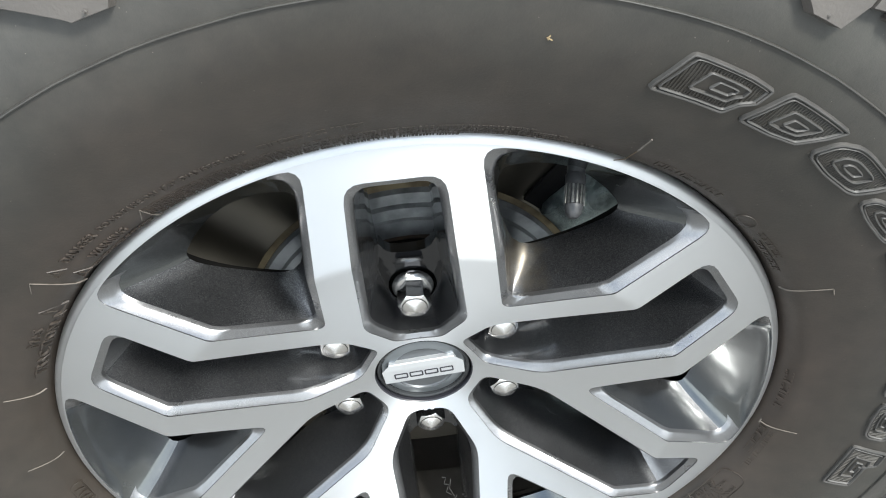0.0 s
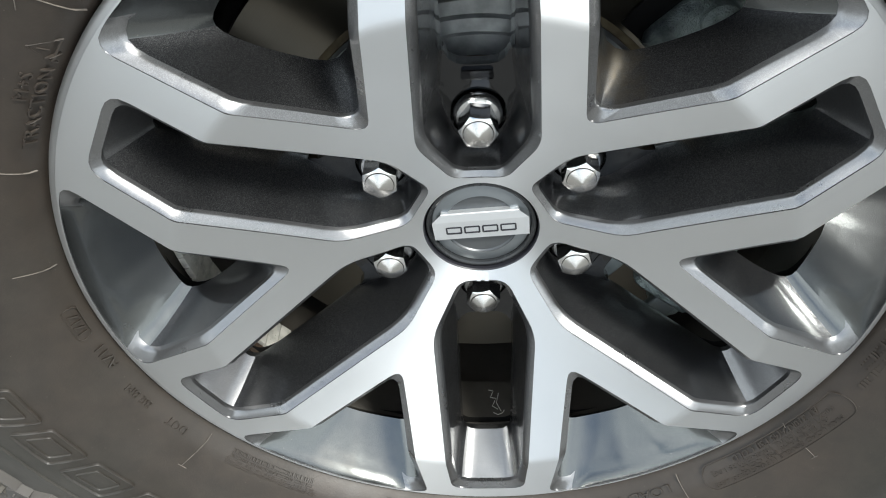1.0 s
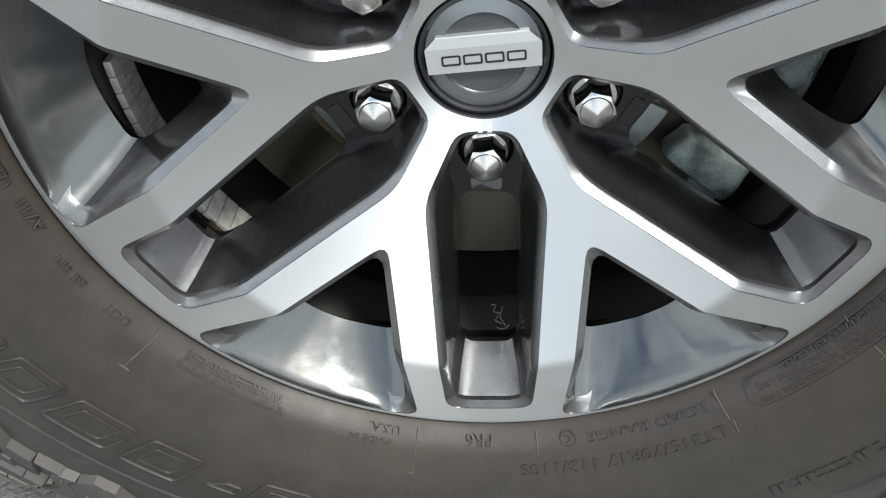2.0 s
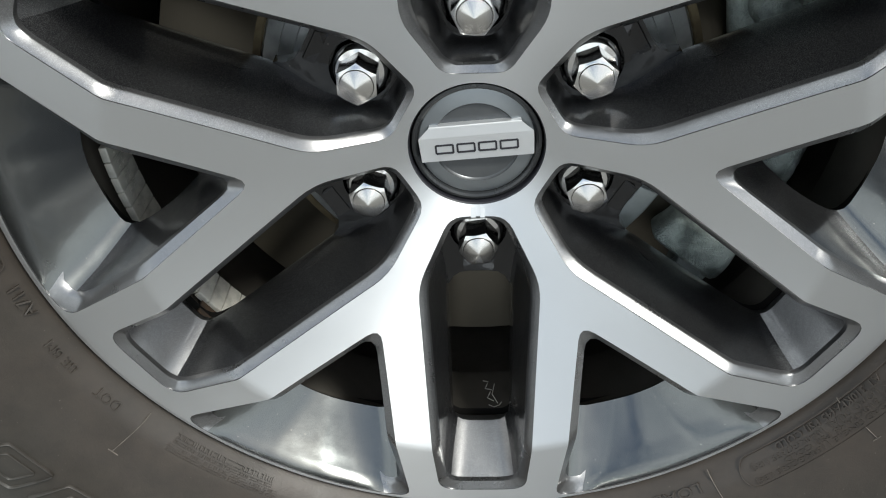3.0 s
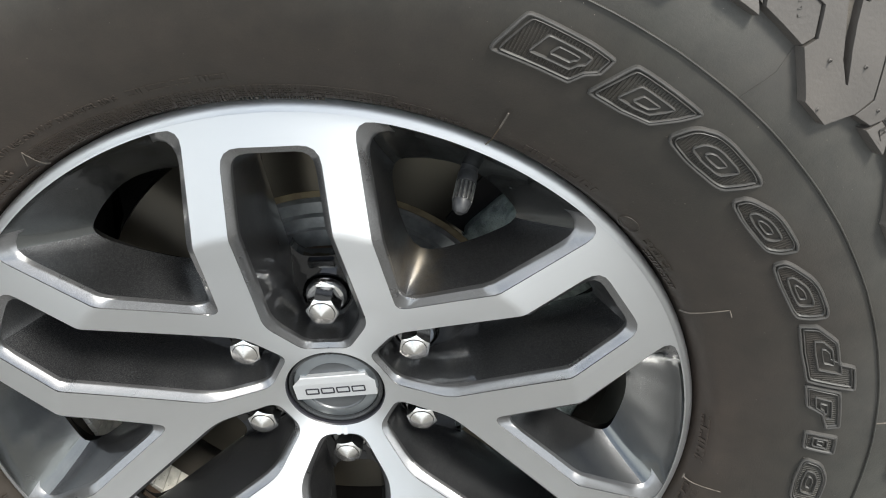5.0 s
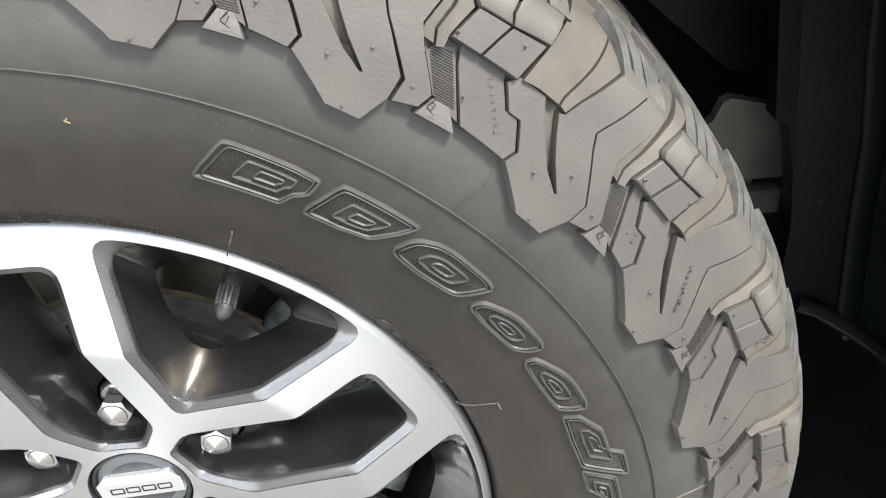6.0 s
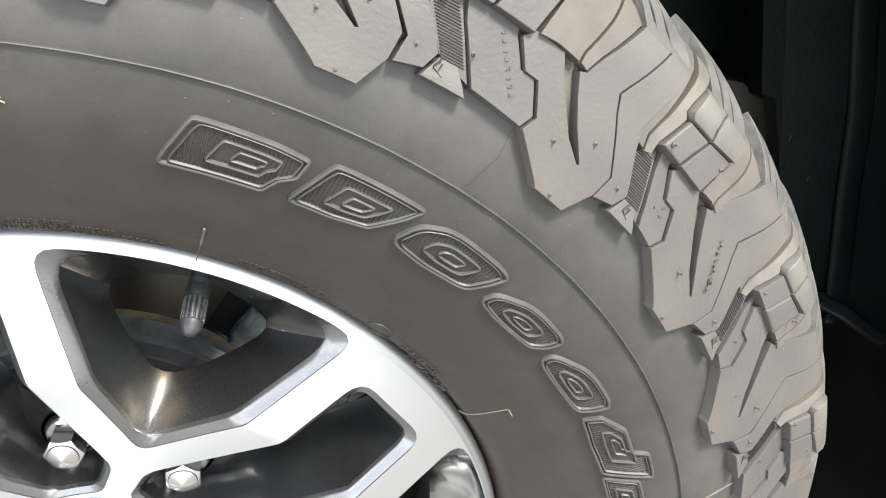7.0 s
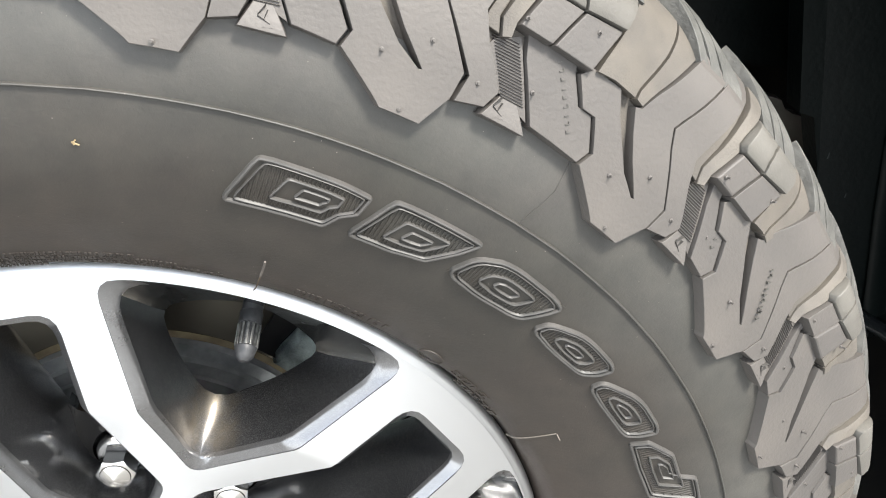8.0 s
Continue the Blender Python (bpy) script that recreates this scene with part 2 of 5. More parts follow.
# lighter copy of the charcoal paint: skylight on the bevels is in the colour
BEVEL = flaked("lit_bevel_paint", (0.21, 0.21, 0.213), (0.34, 0.34, 0.344), 0.30, 0.92, 0.4)
CHROME = material("chrome", (0.72, 0.71, 0.69), 0.14, 1.0, rough_var=0.04, scale=120)
BRUSHED = machined("brushed_nut_face", (0.66, 0.64, 0.61), 0.20, 0.06, 2600.0, 0.93)
BRUSHED.node_tree.nodes["Principled BSDF"].inputs["Anisotropic"].default_value = 0.92
RUBBER = rubber_material()
BLACK_GLOSS = material("black_gloss_plastic", (0.02, 0.021, 0.022), 0.28, 0.0, rough_var=0.08, scale=60)
CAP_GREY = material("cap_grey", (0.085, 0.09, 0.095), 0.34, 0.5, second=(0.11, 0.115, 0.12), scale=40)
CAP_RING = material("cap_ring_grey", (0.24, 0.26, 0.275), 0.28, 0.8, second=(0.28, 0.30, 0.315), scale=30)
SATIN = material("satin_silver", (0.66, 0.67, 0.68), 0.50, 0.8, rough_var=0.05, scale=90)
DARK_INK = material("dark_paint", (0.02, 0.02, 0.025), 0.4)
BARREL = material("barrel_paint", (0.068, 0.062, 0.053), 0.45, 0.4, second=(0.10, 0.09, 0.078), scale=25, bump=0.05)
ROTOR_FACE = machined("worn_disc_steel", (0.145, 0.130, 0.104), 0.30, 0.10, 1100.0, 0.88)
ROTOR_FACE.node_tree.nodes["Principled BSDF"].inputs["Metallic"].default_value = 0.85
TAN_EDGE = material("tan_rust_line", (0.17, 0.135, 0.075), 0.8, 0.0, second=(0.09, 0.065, 0.035), scale=90)
ROTOR_HAT = material("disc_hat_paint", (0.34, 0.352, 0.352), 0.34, 0.5, second=(0.19, 0.20, 0.20), scale=60)
RUST = material("rust", (0.070, 0.045, 0.028), 0.85, 0.0, second=(0.035, 0.025, 0.018), scale=120, bump=0.4, bump_scale=500)
ZINC = material("zinc_plate", (0.40, 0.44, 0.44), 0.42, 0.6, second=(0.30, 0.34, 0.34), scale=60, bump=0.1)
CAST = material("cast_iron_zinc", (0.50, 0.57, 0.54), 0.38, 0.6, second=(0.17, 0.20, 0.19), scale=70, bump=0.7, bump_scale=850)
CAST.node_tree.nodes["Bump"].inputs["Distance"].default_value = 0.0026
LEAD = material("stick_on_weight_grey", (0.74, 0.72, 0.66), 0.5, 0.25, second=(0.56, 0.55, 0.50), scale=140, bump=0.2, bump_scale=600)
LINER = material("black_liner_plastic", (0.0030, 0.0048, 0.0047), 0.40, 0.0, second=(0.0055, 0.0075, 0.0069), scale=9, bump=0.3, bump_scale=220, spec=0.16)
LINER_GLOSS = material("glossy_liner_edge", (0.010, 0.012, 0.013), 0.25, 0.0, rough_var=0.08, scale=30)
BRACKET = material("dusty_grey_bracket", (0.15, 0.137, 0.115), 0.8, 0.0, second=(0.20, 0.182, 0.15), scale=30, bump=0.2)
SCUFF = material("pale_scuff", (0.030, 0.035, 0.035), 0.7)
DUST_RUBBER = material("tan_dusted_rubber", (0.092, 0.081, 0.067), 0.7, 0.0, second=(0.066, 0.059, 0.051), scale=60, spread=(0.35, 0.68), bump=0.25, bump_scale=1200)
ROLL_RUBBER = material("cream_dusted_rubber", (0.104, 0.098, 0.086), 0.62, 0.0, second=(0.078, 0.073, 0.064), scale=70, spread=(0.35, 0.7), bump=0.2, bump_scale=900)
LUG_RUBBER = material("worn_lug_rubber", (0.088, 0.079, 0.071), 0.58, 0.0, second=(0.060, 0.055, 0.051), scale=17, spread=(0.3, 0.72), bump=0.25, bump_scale=520, rough_var=0.1)
FACE_RUBBER = material("pale_scuffed_rubber", (0.090, 0.088, 0.080), 0.6, 0.0, second=(0.058, 0.057, 0.052), scale=110, spread=(0.35, 0.65), bump=0.5, bump_scale=420)
FLASH = material("pale_dusty_rubber", (0.135, 0.118, 0.10), 0.8, 0.0, second=(0.08, 0.07, 0.06), scale=200)
WORN = material("worn_shiny_rubber", (0.046, 0.044, 0.041), 0.50, 0.0, second=(0.060, 0.056, 0.052), scale=90, bump=0.1, bump_scale=900)
# near-black base: shade behind the spokes and inside the arch is in the colour
SHADE_BLACK = material("shade_black", (0.007, 0.007, 0.0068), 0.75, 0.0, second=(0.012, 0.011, 0.010), scale=20, bump=0.2, spec=0.2)
VALVE = material("valve_grey", (0.026, 0.027, 0.029), 0.42, 0.1, second=(0.045, 0.045, 0.046), scale=200)
VALVE_METAL = material("worn_valve_metal", (0.22, 0.22, 0.21), 0.34, 0.8, second=(0.12, 0.12, 0.115), scale=300)
BODY = material("dark_body_paint", (0.03, 0.032, 0.036), 0.3, 0.2, coat=0.6, rough_var=0.05, scale=6)
CHALK = material("pale_chalk", (0.55, 0.53, 0.48), 0.9)
HAIR = material("brown_hair_rubber", (0.085, 0.058, 0.034), 0.7)
STRAW = material("dry_straw", (0.26, 0.20, 0.11), 0.8)
ASPHALT = material("asphalt", (0.138, 0.136, 0.131), 0.85, 0.0, second=(0.22, 0.216, 0.207), scale=160, spread=(0.35, 0.7), bump=1.0, bump_scale=190)
ASPHALT.node_tree.nodes["Bump"].inputs["Distance"].default_value = 0.004

# ---- building ----
HUB_Z = 0.43          # height of the wheel's axis


def mesh_object(name, verts, faces, mat, parent=None, label="", smooth=False, sharp=None):
    me = bpy.data.meshes.new(name)
    me.from_pydata([tuple(v) for v in verts], [], [tuple(f) for f in faces])
    me.materials.append(mat)
    me.validate()
    if smooth:
        me.polygons.foreach_set("use_smooth", [True] * len(me.polygons))
    me.update()
    if smooth and sharp is not None:
        me.set_sharp_from_angle(angle=radians(sharp))
    ob = new(name, me)
    if parent:
        ob.parent = parent
    if label:
        ob["label"] = label
    return ob


def part(name, bm, mat, parent, label="", smooth=False, sharp=None):
    """Links a bmesh as one mesh object under a thing or a part."""
    bmesh.ops.recalc_face_normals(bm, faces=bm.faces)
    me = bpy.data.meshes.new(name)
    bm.to_mesh(me)
    bm.free()
    me.materials.append(mat)
    if smooth:
        me.polygons.foreach_set("use_smooth", [True] * len(me.polygons))
        me.set_sharp_from_angle(angle=radians(35 if sharp is None else sharp))
    ob = new(name, me)
    ob.parent = parent
    if label:
        ob["label"] = label
    return ob


def thing(name, label, category, at=(0, 0, 0), group=""):
    e = new(name)
    e.empty_display_size = 0.05
    e.location = at
    return tagged(e, label, category, group)


def W(u, v, d):
    """A place by the hub: u to the right, v up, d outwards along the axis."""
    return (u, -d, v)


def P(r, a, d):
    return (r * math.cos(a), -d, r * math.sin(a))


def revolve(profile, steps=144, a0=0.0, a1=math.tau):
    """Verts and quads of a profile of (r, d) turned round the axis."""
    full = abs(a1 - a0 - math.tau) < 1e-6
    n = steps if full else steps + 1
    verts = [P(r, a0 + (a1 - a0) * k / steps, d) for k in range(n) for r, d in profile]
    m, faces = len(profile), []
    for k in range(steps):
        j = (k + 1) % n
        for i in range(m - 1):
            faces.append((k * m + i, k * m + i + 1, j * m + i + 1, j * m + i))
    return verts, faces


def bridge(rings):
    """Quads between closed rings of the same length."""
    verts, faces, n = [p for ring in rings for p in ring], [], len(rings[0])
    for k in range(len(rings) - 1):
        for i in range(n):
            j = (i + 1) % n
            faces.append((k * n + i, k * n + j, (k + 1) * n + j, (k + 1) * n + i))
    return verts, faces


def box(bm, size, at=(0, 0, 0), turn=None, bevel=0.0):
    m = Matrix.Translation(at) @ (turn or Matrix.Identity(4)) @ Matrix.Diagonal((*size, 1))
    g = bmesh.ops.create_cube(bm, size=1.0, matrix=m)
    if bevel:
        es = list({e for v in g["verts"] for e in v.link_edges})
        bmesh.ops.bevel(bm, geom=es, offset=bevel, segments=2, affect="EDGES", profile=0.6)


def lathe_bm(profile, steps=48):
    """A bmesh of (r, y) turned round the y axis, closed where r is 0."""
    bm = bmesh.new()
    rings = []
    for r, y in profile:
        if r < 1e-6:
            rings.append([bm.verts.new((0, y, 0))])
        else:
            rings.append([bm.verts.new((r * math.cos(math.tau * k / steps), y, r * math.sin(math.tau * k / steps))) for k in range(steps)])
    for a, b in zip(rings, rings[1:]):
        for k in range(steps):
            j = (k + 1) % steps
            if len(a) == 1 and len(b) > 1:
                bm.faces.new((a[0], b[j], b[k]))
            elif len(b) == 1 and len(a) > 1:
                bm.faces.new((a[k], a[j], b[0]))
            elif len(a) > 1:
                bm.faces.new((a[k], a[j], b[j], b[k]))
    return bm


def rounded(corners, radii, arc=5, between=6):
    """A closed ring through 3D corners, each rounded off; alike counts give alike rings."""
    n, out, ends = len(corners), [], []
    for i in range(n):
        c, p, q = (Vector(corners[k % n]) for k in (i, i - 1, i + 1))
        ta, tb = (min(0.45, radii[i] / max((x - c).length, 1e-9)) for x in (p, q))
        a, b = c.lerp(p, ta), c.lerp(q, tb)
        ends.append([(a * (1 - s) ** 2 + c * 2 * s * (1 - s) + b * s * s) for s in (k / (arc - 1) for k in range(arc))])
    for i in range(n):
        out += ends[i]
        a, b = ends[i][-1], ends[(i + 1) % n][0]
        out += [a.lerp(b, k / (between + 1)) for k in range(1, between + 1)]
    return out


def tube(name, path, radius, mat, parent, label="", n=10, squash=1.0):
    bm = bmesh.new()
    rows = []
    for i, p in enumerate(path):
        p = Vector(p)
        t = (Vector(path[min(i + 1, len(path) - 1)]) - Vector(path[max(i - 1, 0)])).normalized()
        x = t.cross(Vector((0, 1, 0))).normalized()
        y = t.cross(x)
        rows.append([bm.verts.new(p + x * radius * math.cos(math.tau * k / n) + y * radius * squash * math.sin(math.tau * k / n)) for k in range(n)])
    for a, b in zip(rows, rows[1:]):
        for k in range(n):
            bm.faces.new((a[k], a[(k + 1) % n], b[(k + 1) % n], b[k]))
    bm.faces.new(rows[0])
    bm.faces.new(rows[-1])
    return part(name, bm, mat, parent, label, True, 50)


def sector(bm, r0, r1, a0, a1, d0, d1, steps=10, bevel=0.004):
    prof = [(r0, d0), (r1, d0), (r1, d1), (r0, d1)]
    rows = [[bm.verts.new(P(r, radians(a0 + (a1 - a0) * k / steps), d)) for r, d in prof] for k in range(steps + 1)]
    for a, b in zip(rows, rows[1:]):
        for i in range(4):
            bm.faces.new((a[i], a[(i + 1) % 4], b[(i + 1) % 4], b[i]))
    bm.faces.new(rows[0])
    bm.faces.new(rows[-1])
    if bevel:
        bmesh.ops.recalc_face_normals(bm, faces=bm.faces)
        es = [e for e in bm.edges if len(e.link_faces) == 2 and e.calc_face_angle(0) > 0.6]
        bmesh.ops.bevel(bm, geom=es, offset=bevel, segments=3, affect="EDGES", profile=0.6)


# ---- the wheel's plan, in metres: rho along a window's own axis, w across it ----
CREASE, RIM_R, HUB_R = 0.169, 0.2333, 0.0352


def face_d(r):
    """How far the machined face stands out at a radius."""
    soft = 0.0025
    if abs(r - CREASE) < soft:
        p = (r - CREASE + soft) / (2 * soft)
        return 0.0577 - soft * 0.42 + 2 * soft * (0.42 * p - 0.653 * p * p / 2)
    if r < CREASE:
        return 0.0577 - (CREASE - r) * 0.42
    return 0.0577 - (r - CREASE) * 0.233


def mirrored(half, axis_first=False):
    """The whole outline from its half with w >= 0: from the inner end to the outer and back."""
    neg = [(r, -w, d) for r, w, d in half if abs(w) > 1e-9]
    first = [c for c in half if abs(c[1]) < 1e-9]
    pos = [c for c in half if abs(c[1]) > 1e-9]
    return first + neg + pos[::-1]


def mm(rows):
    return [(a / 1000, b / 1000, c / 1000) for a, b, c in rows]


def arc_mm(r, deg, d):
    return (r * math.cos(radians(deg)), r * math.sin(radians(deg)), d)


def grown(corners, by):
    """A closed outline of (rho, w, d) moved outwards on all sides."""
    n, out = len(corners), []
    for i in range(n):
        p, c, q = (Vector(corners[k % n][:2]) for k in (i - 1, i, i + 1))
        e0, e1 = (c - p).normalized(), (q - c).normalized()
        n0, n1 = Vector((e0.y, -e0.x)), Vector((e1.y, -e1.x))
        m = (n0 + n1).normalized()
        m *= by / max(0.5, m.dot(n0))
        if sum(a[0] * b[1] - b[0] * a[1] for a, b in zip(corners, corners[1:] + corners[:1])) < 0:
            m = -m
        out.append((c.x + m.x, c.y + m.y, corners[i][2]))
    return out


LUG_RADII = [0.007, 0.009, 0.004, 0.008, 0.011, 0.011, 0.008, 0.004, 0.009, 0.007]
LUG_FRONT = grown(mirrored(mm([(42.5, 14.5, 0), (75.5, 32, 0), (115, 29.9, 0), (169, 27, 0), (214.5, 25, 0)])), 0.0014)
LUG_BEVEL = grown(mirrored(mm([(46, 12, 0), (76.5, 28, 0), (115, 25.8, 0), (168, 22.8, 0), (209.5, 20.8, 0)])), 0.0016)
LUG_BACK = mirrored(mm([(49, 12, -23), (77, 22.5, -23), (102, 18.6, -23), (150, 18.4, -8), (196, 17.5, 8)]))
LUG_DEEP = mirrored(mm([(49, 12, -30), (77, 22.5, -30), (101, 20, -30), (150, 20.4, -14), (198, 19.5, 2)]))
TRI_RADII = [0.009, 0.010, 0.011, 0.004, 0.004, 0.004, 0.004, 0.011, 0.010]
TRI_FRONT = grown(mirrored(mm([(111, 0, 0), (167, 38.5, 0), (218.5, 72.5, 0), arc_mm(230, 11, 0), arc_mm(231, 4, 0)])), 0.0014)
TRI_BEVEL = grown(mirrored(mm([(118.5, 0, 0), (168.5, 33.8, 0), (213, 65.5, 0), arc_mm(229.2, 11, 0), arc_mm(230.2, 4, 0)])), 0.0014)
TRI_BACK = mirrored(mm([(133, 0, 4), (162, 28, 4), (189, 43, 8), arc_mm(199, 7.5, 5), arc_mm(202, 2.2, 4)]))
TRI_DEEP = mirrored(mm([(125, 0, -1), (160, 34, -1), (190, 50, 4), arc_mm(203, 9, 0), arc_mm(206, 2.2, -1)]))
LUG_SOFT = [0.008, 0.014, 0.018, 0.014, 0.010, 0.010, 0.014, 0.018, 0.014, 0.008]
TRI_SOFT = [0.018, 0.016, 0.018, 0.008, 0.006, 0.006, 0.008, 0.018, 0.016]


def window_rings(front, bevel, back, deep, radii, soft, plain=None):
    rings = []
    for corners, drop, shrink in ((front, 0.0, 1.0), (front, 0.0008, 0.9), (bevel, 0.0040, 0.9)):
        ring = rounded(corners, [r * shrink for r in radii])
        rings.append([(p.x, p.y, face_d(math.hypot(p.x, p.y)) - drop) for p in ring])
    # a small fall from the bevel, so that its edge catches light
    b2 = rounded(bevel, [0.5 * (r + q) for r, q in zip(radii, soft)])
    lip = rounded(bevel, [0.7 * r + 0.3 * q for r, q in zip(radii, soft)])
    rings.append([(p.x * 0.9997 + 0.0001, p.y * 0.986, face_d(math.hypot(p.x, p.y)) - 0.0052) for p in lip])
    rings.append([(p.x * 0.999 + 0.0002, p.y * 0.97, face_d(math.hypot(p.x, p.y)) - 0.0072) for p in b2])
    k3 = rounded(back, soft)
    m3 = rounded([tuple((Vector((a[0], a[1], face_d(math.hypot(a[0], a[1])) - 0.0072))).lerp(Vector(b), 0.35)) for a, b in zip(bevel, back)], [0.5 * (a + b) for a, b in zip(radii, soft)])
    m4 = rounded([tuple((Vector((a[0], a[1], face_d(math.hypot(a[0], a[1])) - 0.0072))).lerp(Vector(b), 0.75)) for a, b in zip(bevel, back)], soft)
    rings.append([tuple(p) for p in m3])
    # the outer wall of a wide window follows the rim's round and runs smoothly down from the face's edge
    n = len(rings[0])
    for k in (0, 1) if plain else ():
        for i in range(n):
            x, y, d = rings[k][i]
            r, off = math.hypot(x, y), abs(math.degrees(math.atan2(y, x)))
            if r > 0.226 and off < 18.6:
                to = RIM_R - 0.0010 - 0.0002 * k
                to += (r - to) * max(0.0, min(1.0, (off - 14.0) / 4.0)) ** 2
                rings[k][i] = (x * to / r, y * to / r, face_d(to) - 0.0008 * k)
    for i in range(n if plain else 0):
        inward = max(0.0, min(1.0, (i - plain[0]) / 9, (plain[1] - i) / 9))
        for k in (2, 3, 4):
            top = Vector(rings[1][i])
            turn = Vector((top.x, top.y, 0)).normalized() * -0.0010 + Vector((0, 0, -0.0036))
            to = (top + turn).lerp(Vector(rings[5][i]), (k - 2) / 3)
            rings[k][i] = tuple(Vector(rings[k][i]).lerp(to, inward))
    rings.append([tuple(p) for p in m4])
    rings.append([tuple(p) for p in k3])
    rings.append([tuple(p) for p in rounded(deep, soft)])
    return rings


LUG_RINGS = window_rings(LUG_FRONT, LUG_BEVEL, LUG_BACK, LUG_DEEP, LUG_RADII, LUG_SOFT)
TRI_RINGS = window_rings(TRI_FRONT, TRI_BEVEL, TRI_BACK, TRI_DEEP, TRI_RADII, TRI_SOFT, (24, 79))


def turned(ring, a):
    c, s = math.cos(a), math.sin(a)
    return [(x * c - y * s, x * s + y * c, d) for x, y, d in ring]


def inside(x, y, ring):
    hit, n = False, len(ring)
    for i in range(n):
        (x0, y0, _), (x1, y1, _) = ring[i], ring[(i + 1) % n]
        if (y0 > y) != (y1 > y) and x < (x1 - x0) * (y - y0) / (y1 - y0) + x0:
            hit = not hit
    return hit


def pierced_sheet(outer, inner, rings, circles, depth, creased=()):
    """A ring-shaped sheet round the axis with the windows cut out of it."""
    pts, edges = [], []

    def loop(points):
        k = len(pts)
        pts.extend(Vector(p) for p in points)
        edges.extend((k + i, k + (i + 1) % len(points)) for i in range(len(points)))

    def circle(r, n):
        return [(r * math.cos(math.tau * k / n), r * math.sin(math.tau * k / n)) for k in range(n)]

    loop(circle(outer, 240))
    loop(circle(inner, 72))
    for r in creased:
        loop(circle(r, 240))
    for ring in rings:
        loop([(x, y) for x, y, _ in ring])
    for r, n in circles:
        pts.extend(Vector(p) for p in circle(r, n))
    verts, _, faces, *_ = geometry.delaunay_2d_cdt(pts, edges, [], 0, 1e-6)
    keep = []
    for f in faces:
        cx, cy = (sum(verts[i][k] for i in f) / len(f) for k in (0, 1))
        r = math.hypot(cx, cy)
        if r > outer or r < inner or any(inside(cx, cy, ring) for ring in rings):
            continue
        keep.append(f)
    used = sorted({i for f in keep for i in f})
    idx = {i: k for k, i in enumerate(used)}
    return [W(verts[i][0], verts[i][1], depth(math.hypot(*verts[i]))) for i in used], [tuple(idx[i] for i in f) for f in keep]


ANG = [radians(30 + 60 * k) for k in range(6)]

# ---- the alloy wheel ----
wheel = thing("wheel", "six-lug alloy wheel, machined silver face with charcoal pockets", "wheel", (0, 0, HUB_Z))

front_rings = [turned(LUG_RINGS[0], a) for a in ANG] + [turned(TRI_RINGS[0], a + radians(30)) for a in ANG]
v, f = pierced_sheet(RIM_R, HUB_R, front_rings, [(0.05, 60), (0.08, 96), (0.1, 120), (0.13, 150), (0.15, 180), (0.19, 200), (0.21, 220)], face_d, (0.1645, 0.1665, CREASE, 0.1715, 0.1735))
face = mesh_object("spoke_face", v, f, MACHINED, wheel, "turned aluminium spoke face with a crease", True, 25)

deep_rings = [turned(LUG_RINGS[-1], a) for a in ANG] + [turned(TRI_RINGS[-1], a + radians(30)) for a in ANG]
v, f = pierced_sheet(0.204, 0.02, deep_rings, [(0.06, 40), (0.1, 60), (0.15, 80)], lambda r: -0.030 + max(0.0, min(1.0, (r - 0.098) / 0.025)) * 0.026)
# back of the spokes, coloured as dark as the shade there
mesh_object("spoke_back", v, f, SHADE_BLACK, wheel)

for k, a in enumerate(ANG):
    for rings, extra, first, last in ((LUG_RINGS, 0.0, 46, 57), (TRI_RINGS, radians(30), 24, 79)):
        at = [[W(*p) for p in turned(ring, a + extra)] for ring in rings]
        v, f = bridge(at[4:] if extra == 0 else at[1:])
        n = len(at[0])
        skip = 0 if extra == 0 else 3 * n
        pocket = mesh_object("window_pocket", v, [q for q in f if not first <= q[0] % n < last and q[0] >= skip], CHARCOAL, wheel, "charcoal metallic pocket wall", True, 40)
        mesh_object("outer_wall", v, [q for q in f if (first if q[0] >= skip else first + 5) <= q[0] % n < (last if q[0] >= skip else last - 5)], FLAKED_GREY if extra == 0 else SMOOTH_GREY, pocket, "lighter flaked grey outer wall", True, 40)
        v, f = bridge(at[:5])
        mesh_object("bevel_edge", v, [q for q in f if extra == 0 or q[0] < n or not first + 5 <= q[0] % n < last - 5], BEVEL, pocket, "bevelled edge, charcoal paint lightened for the sky on it", True, 42)

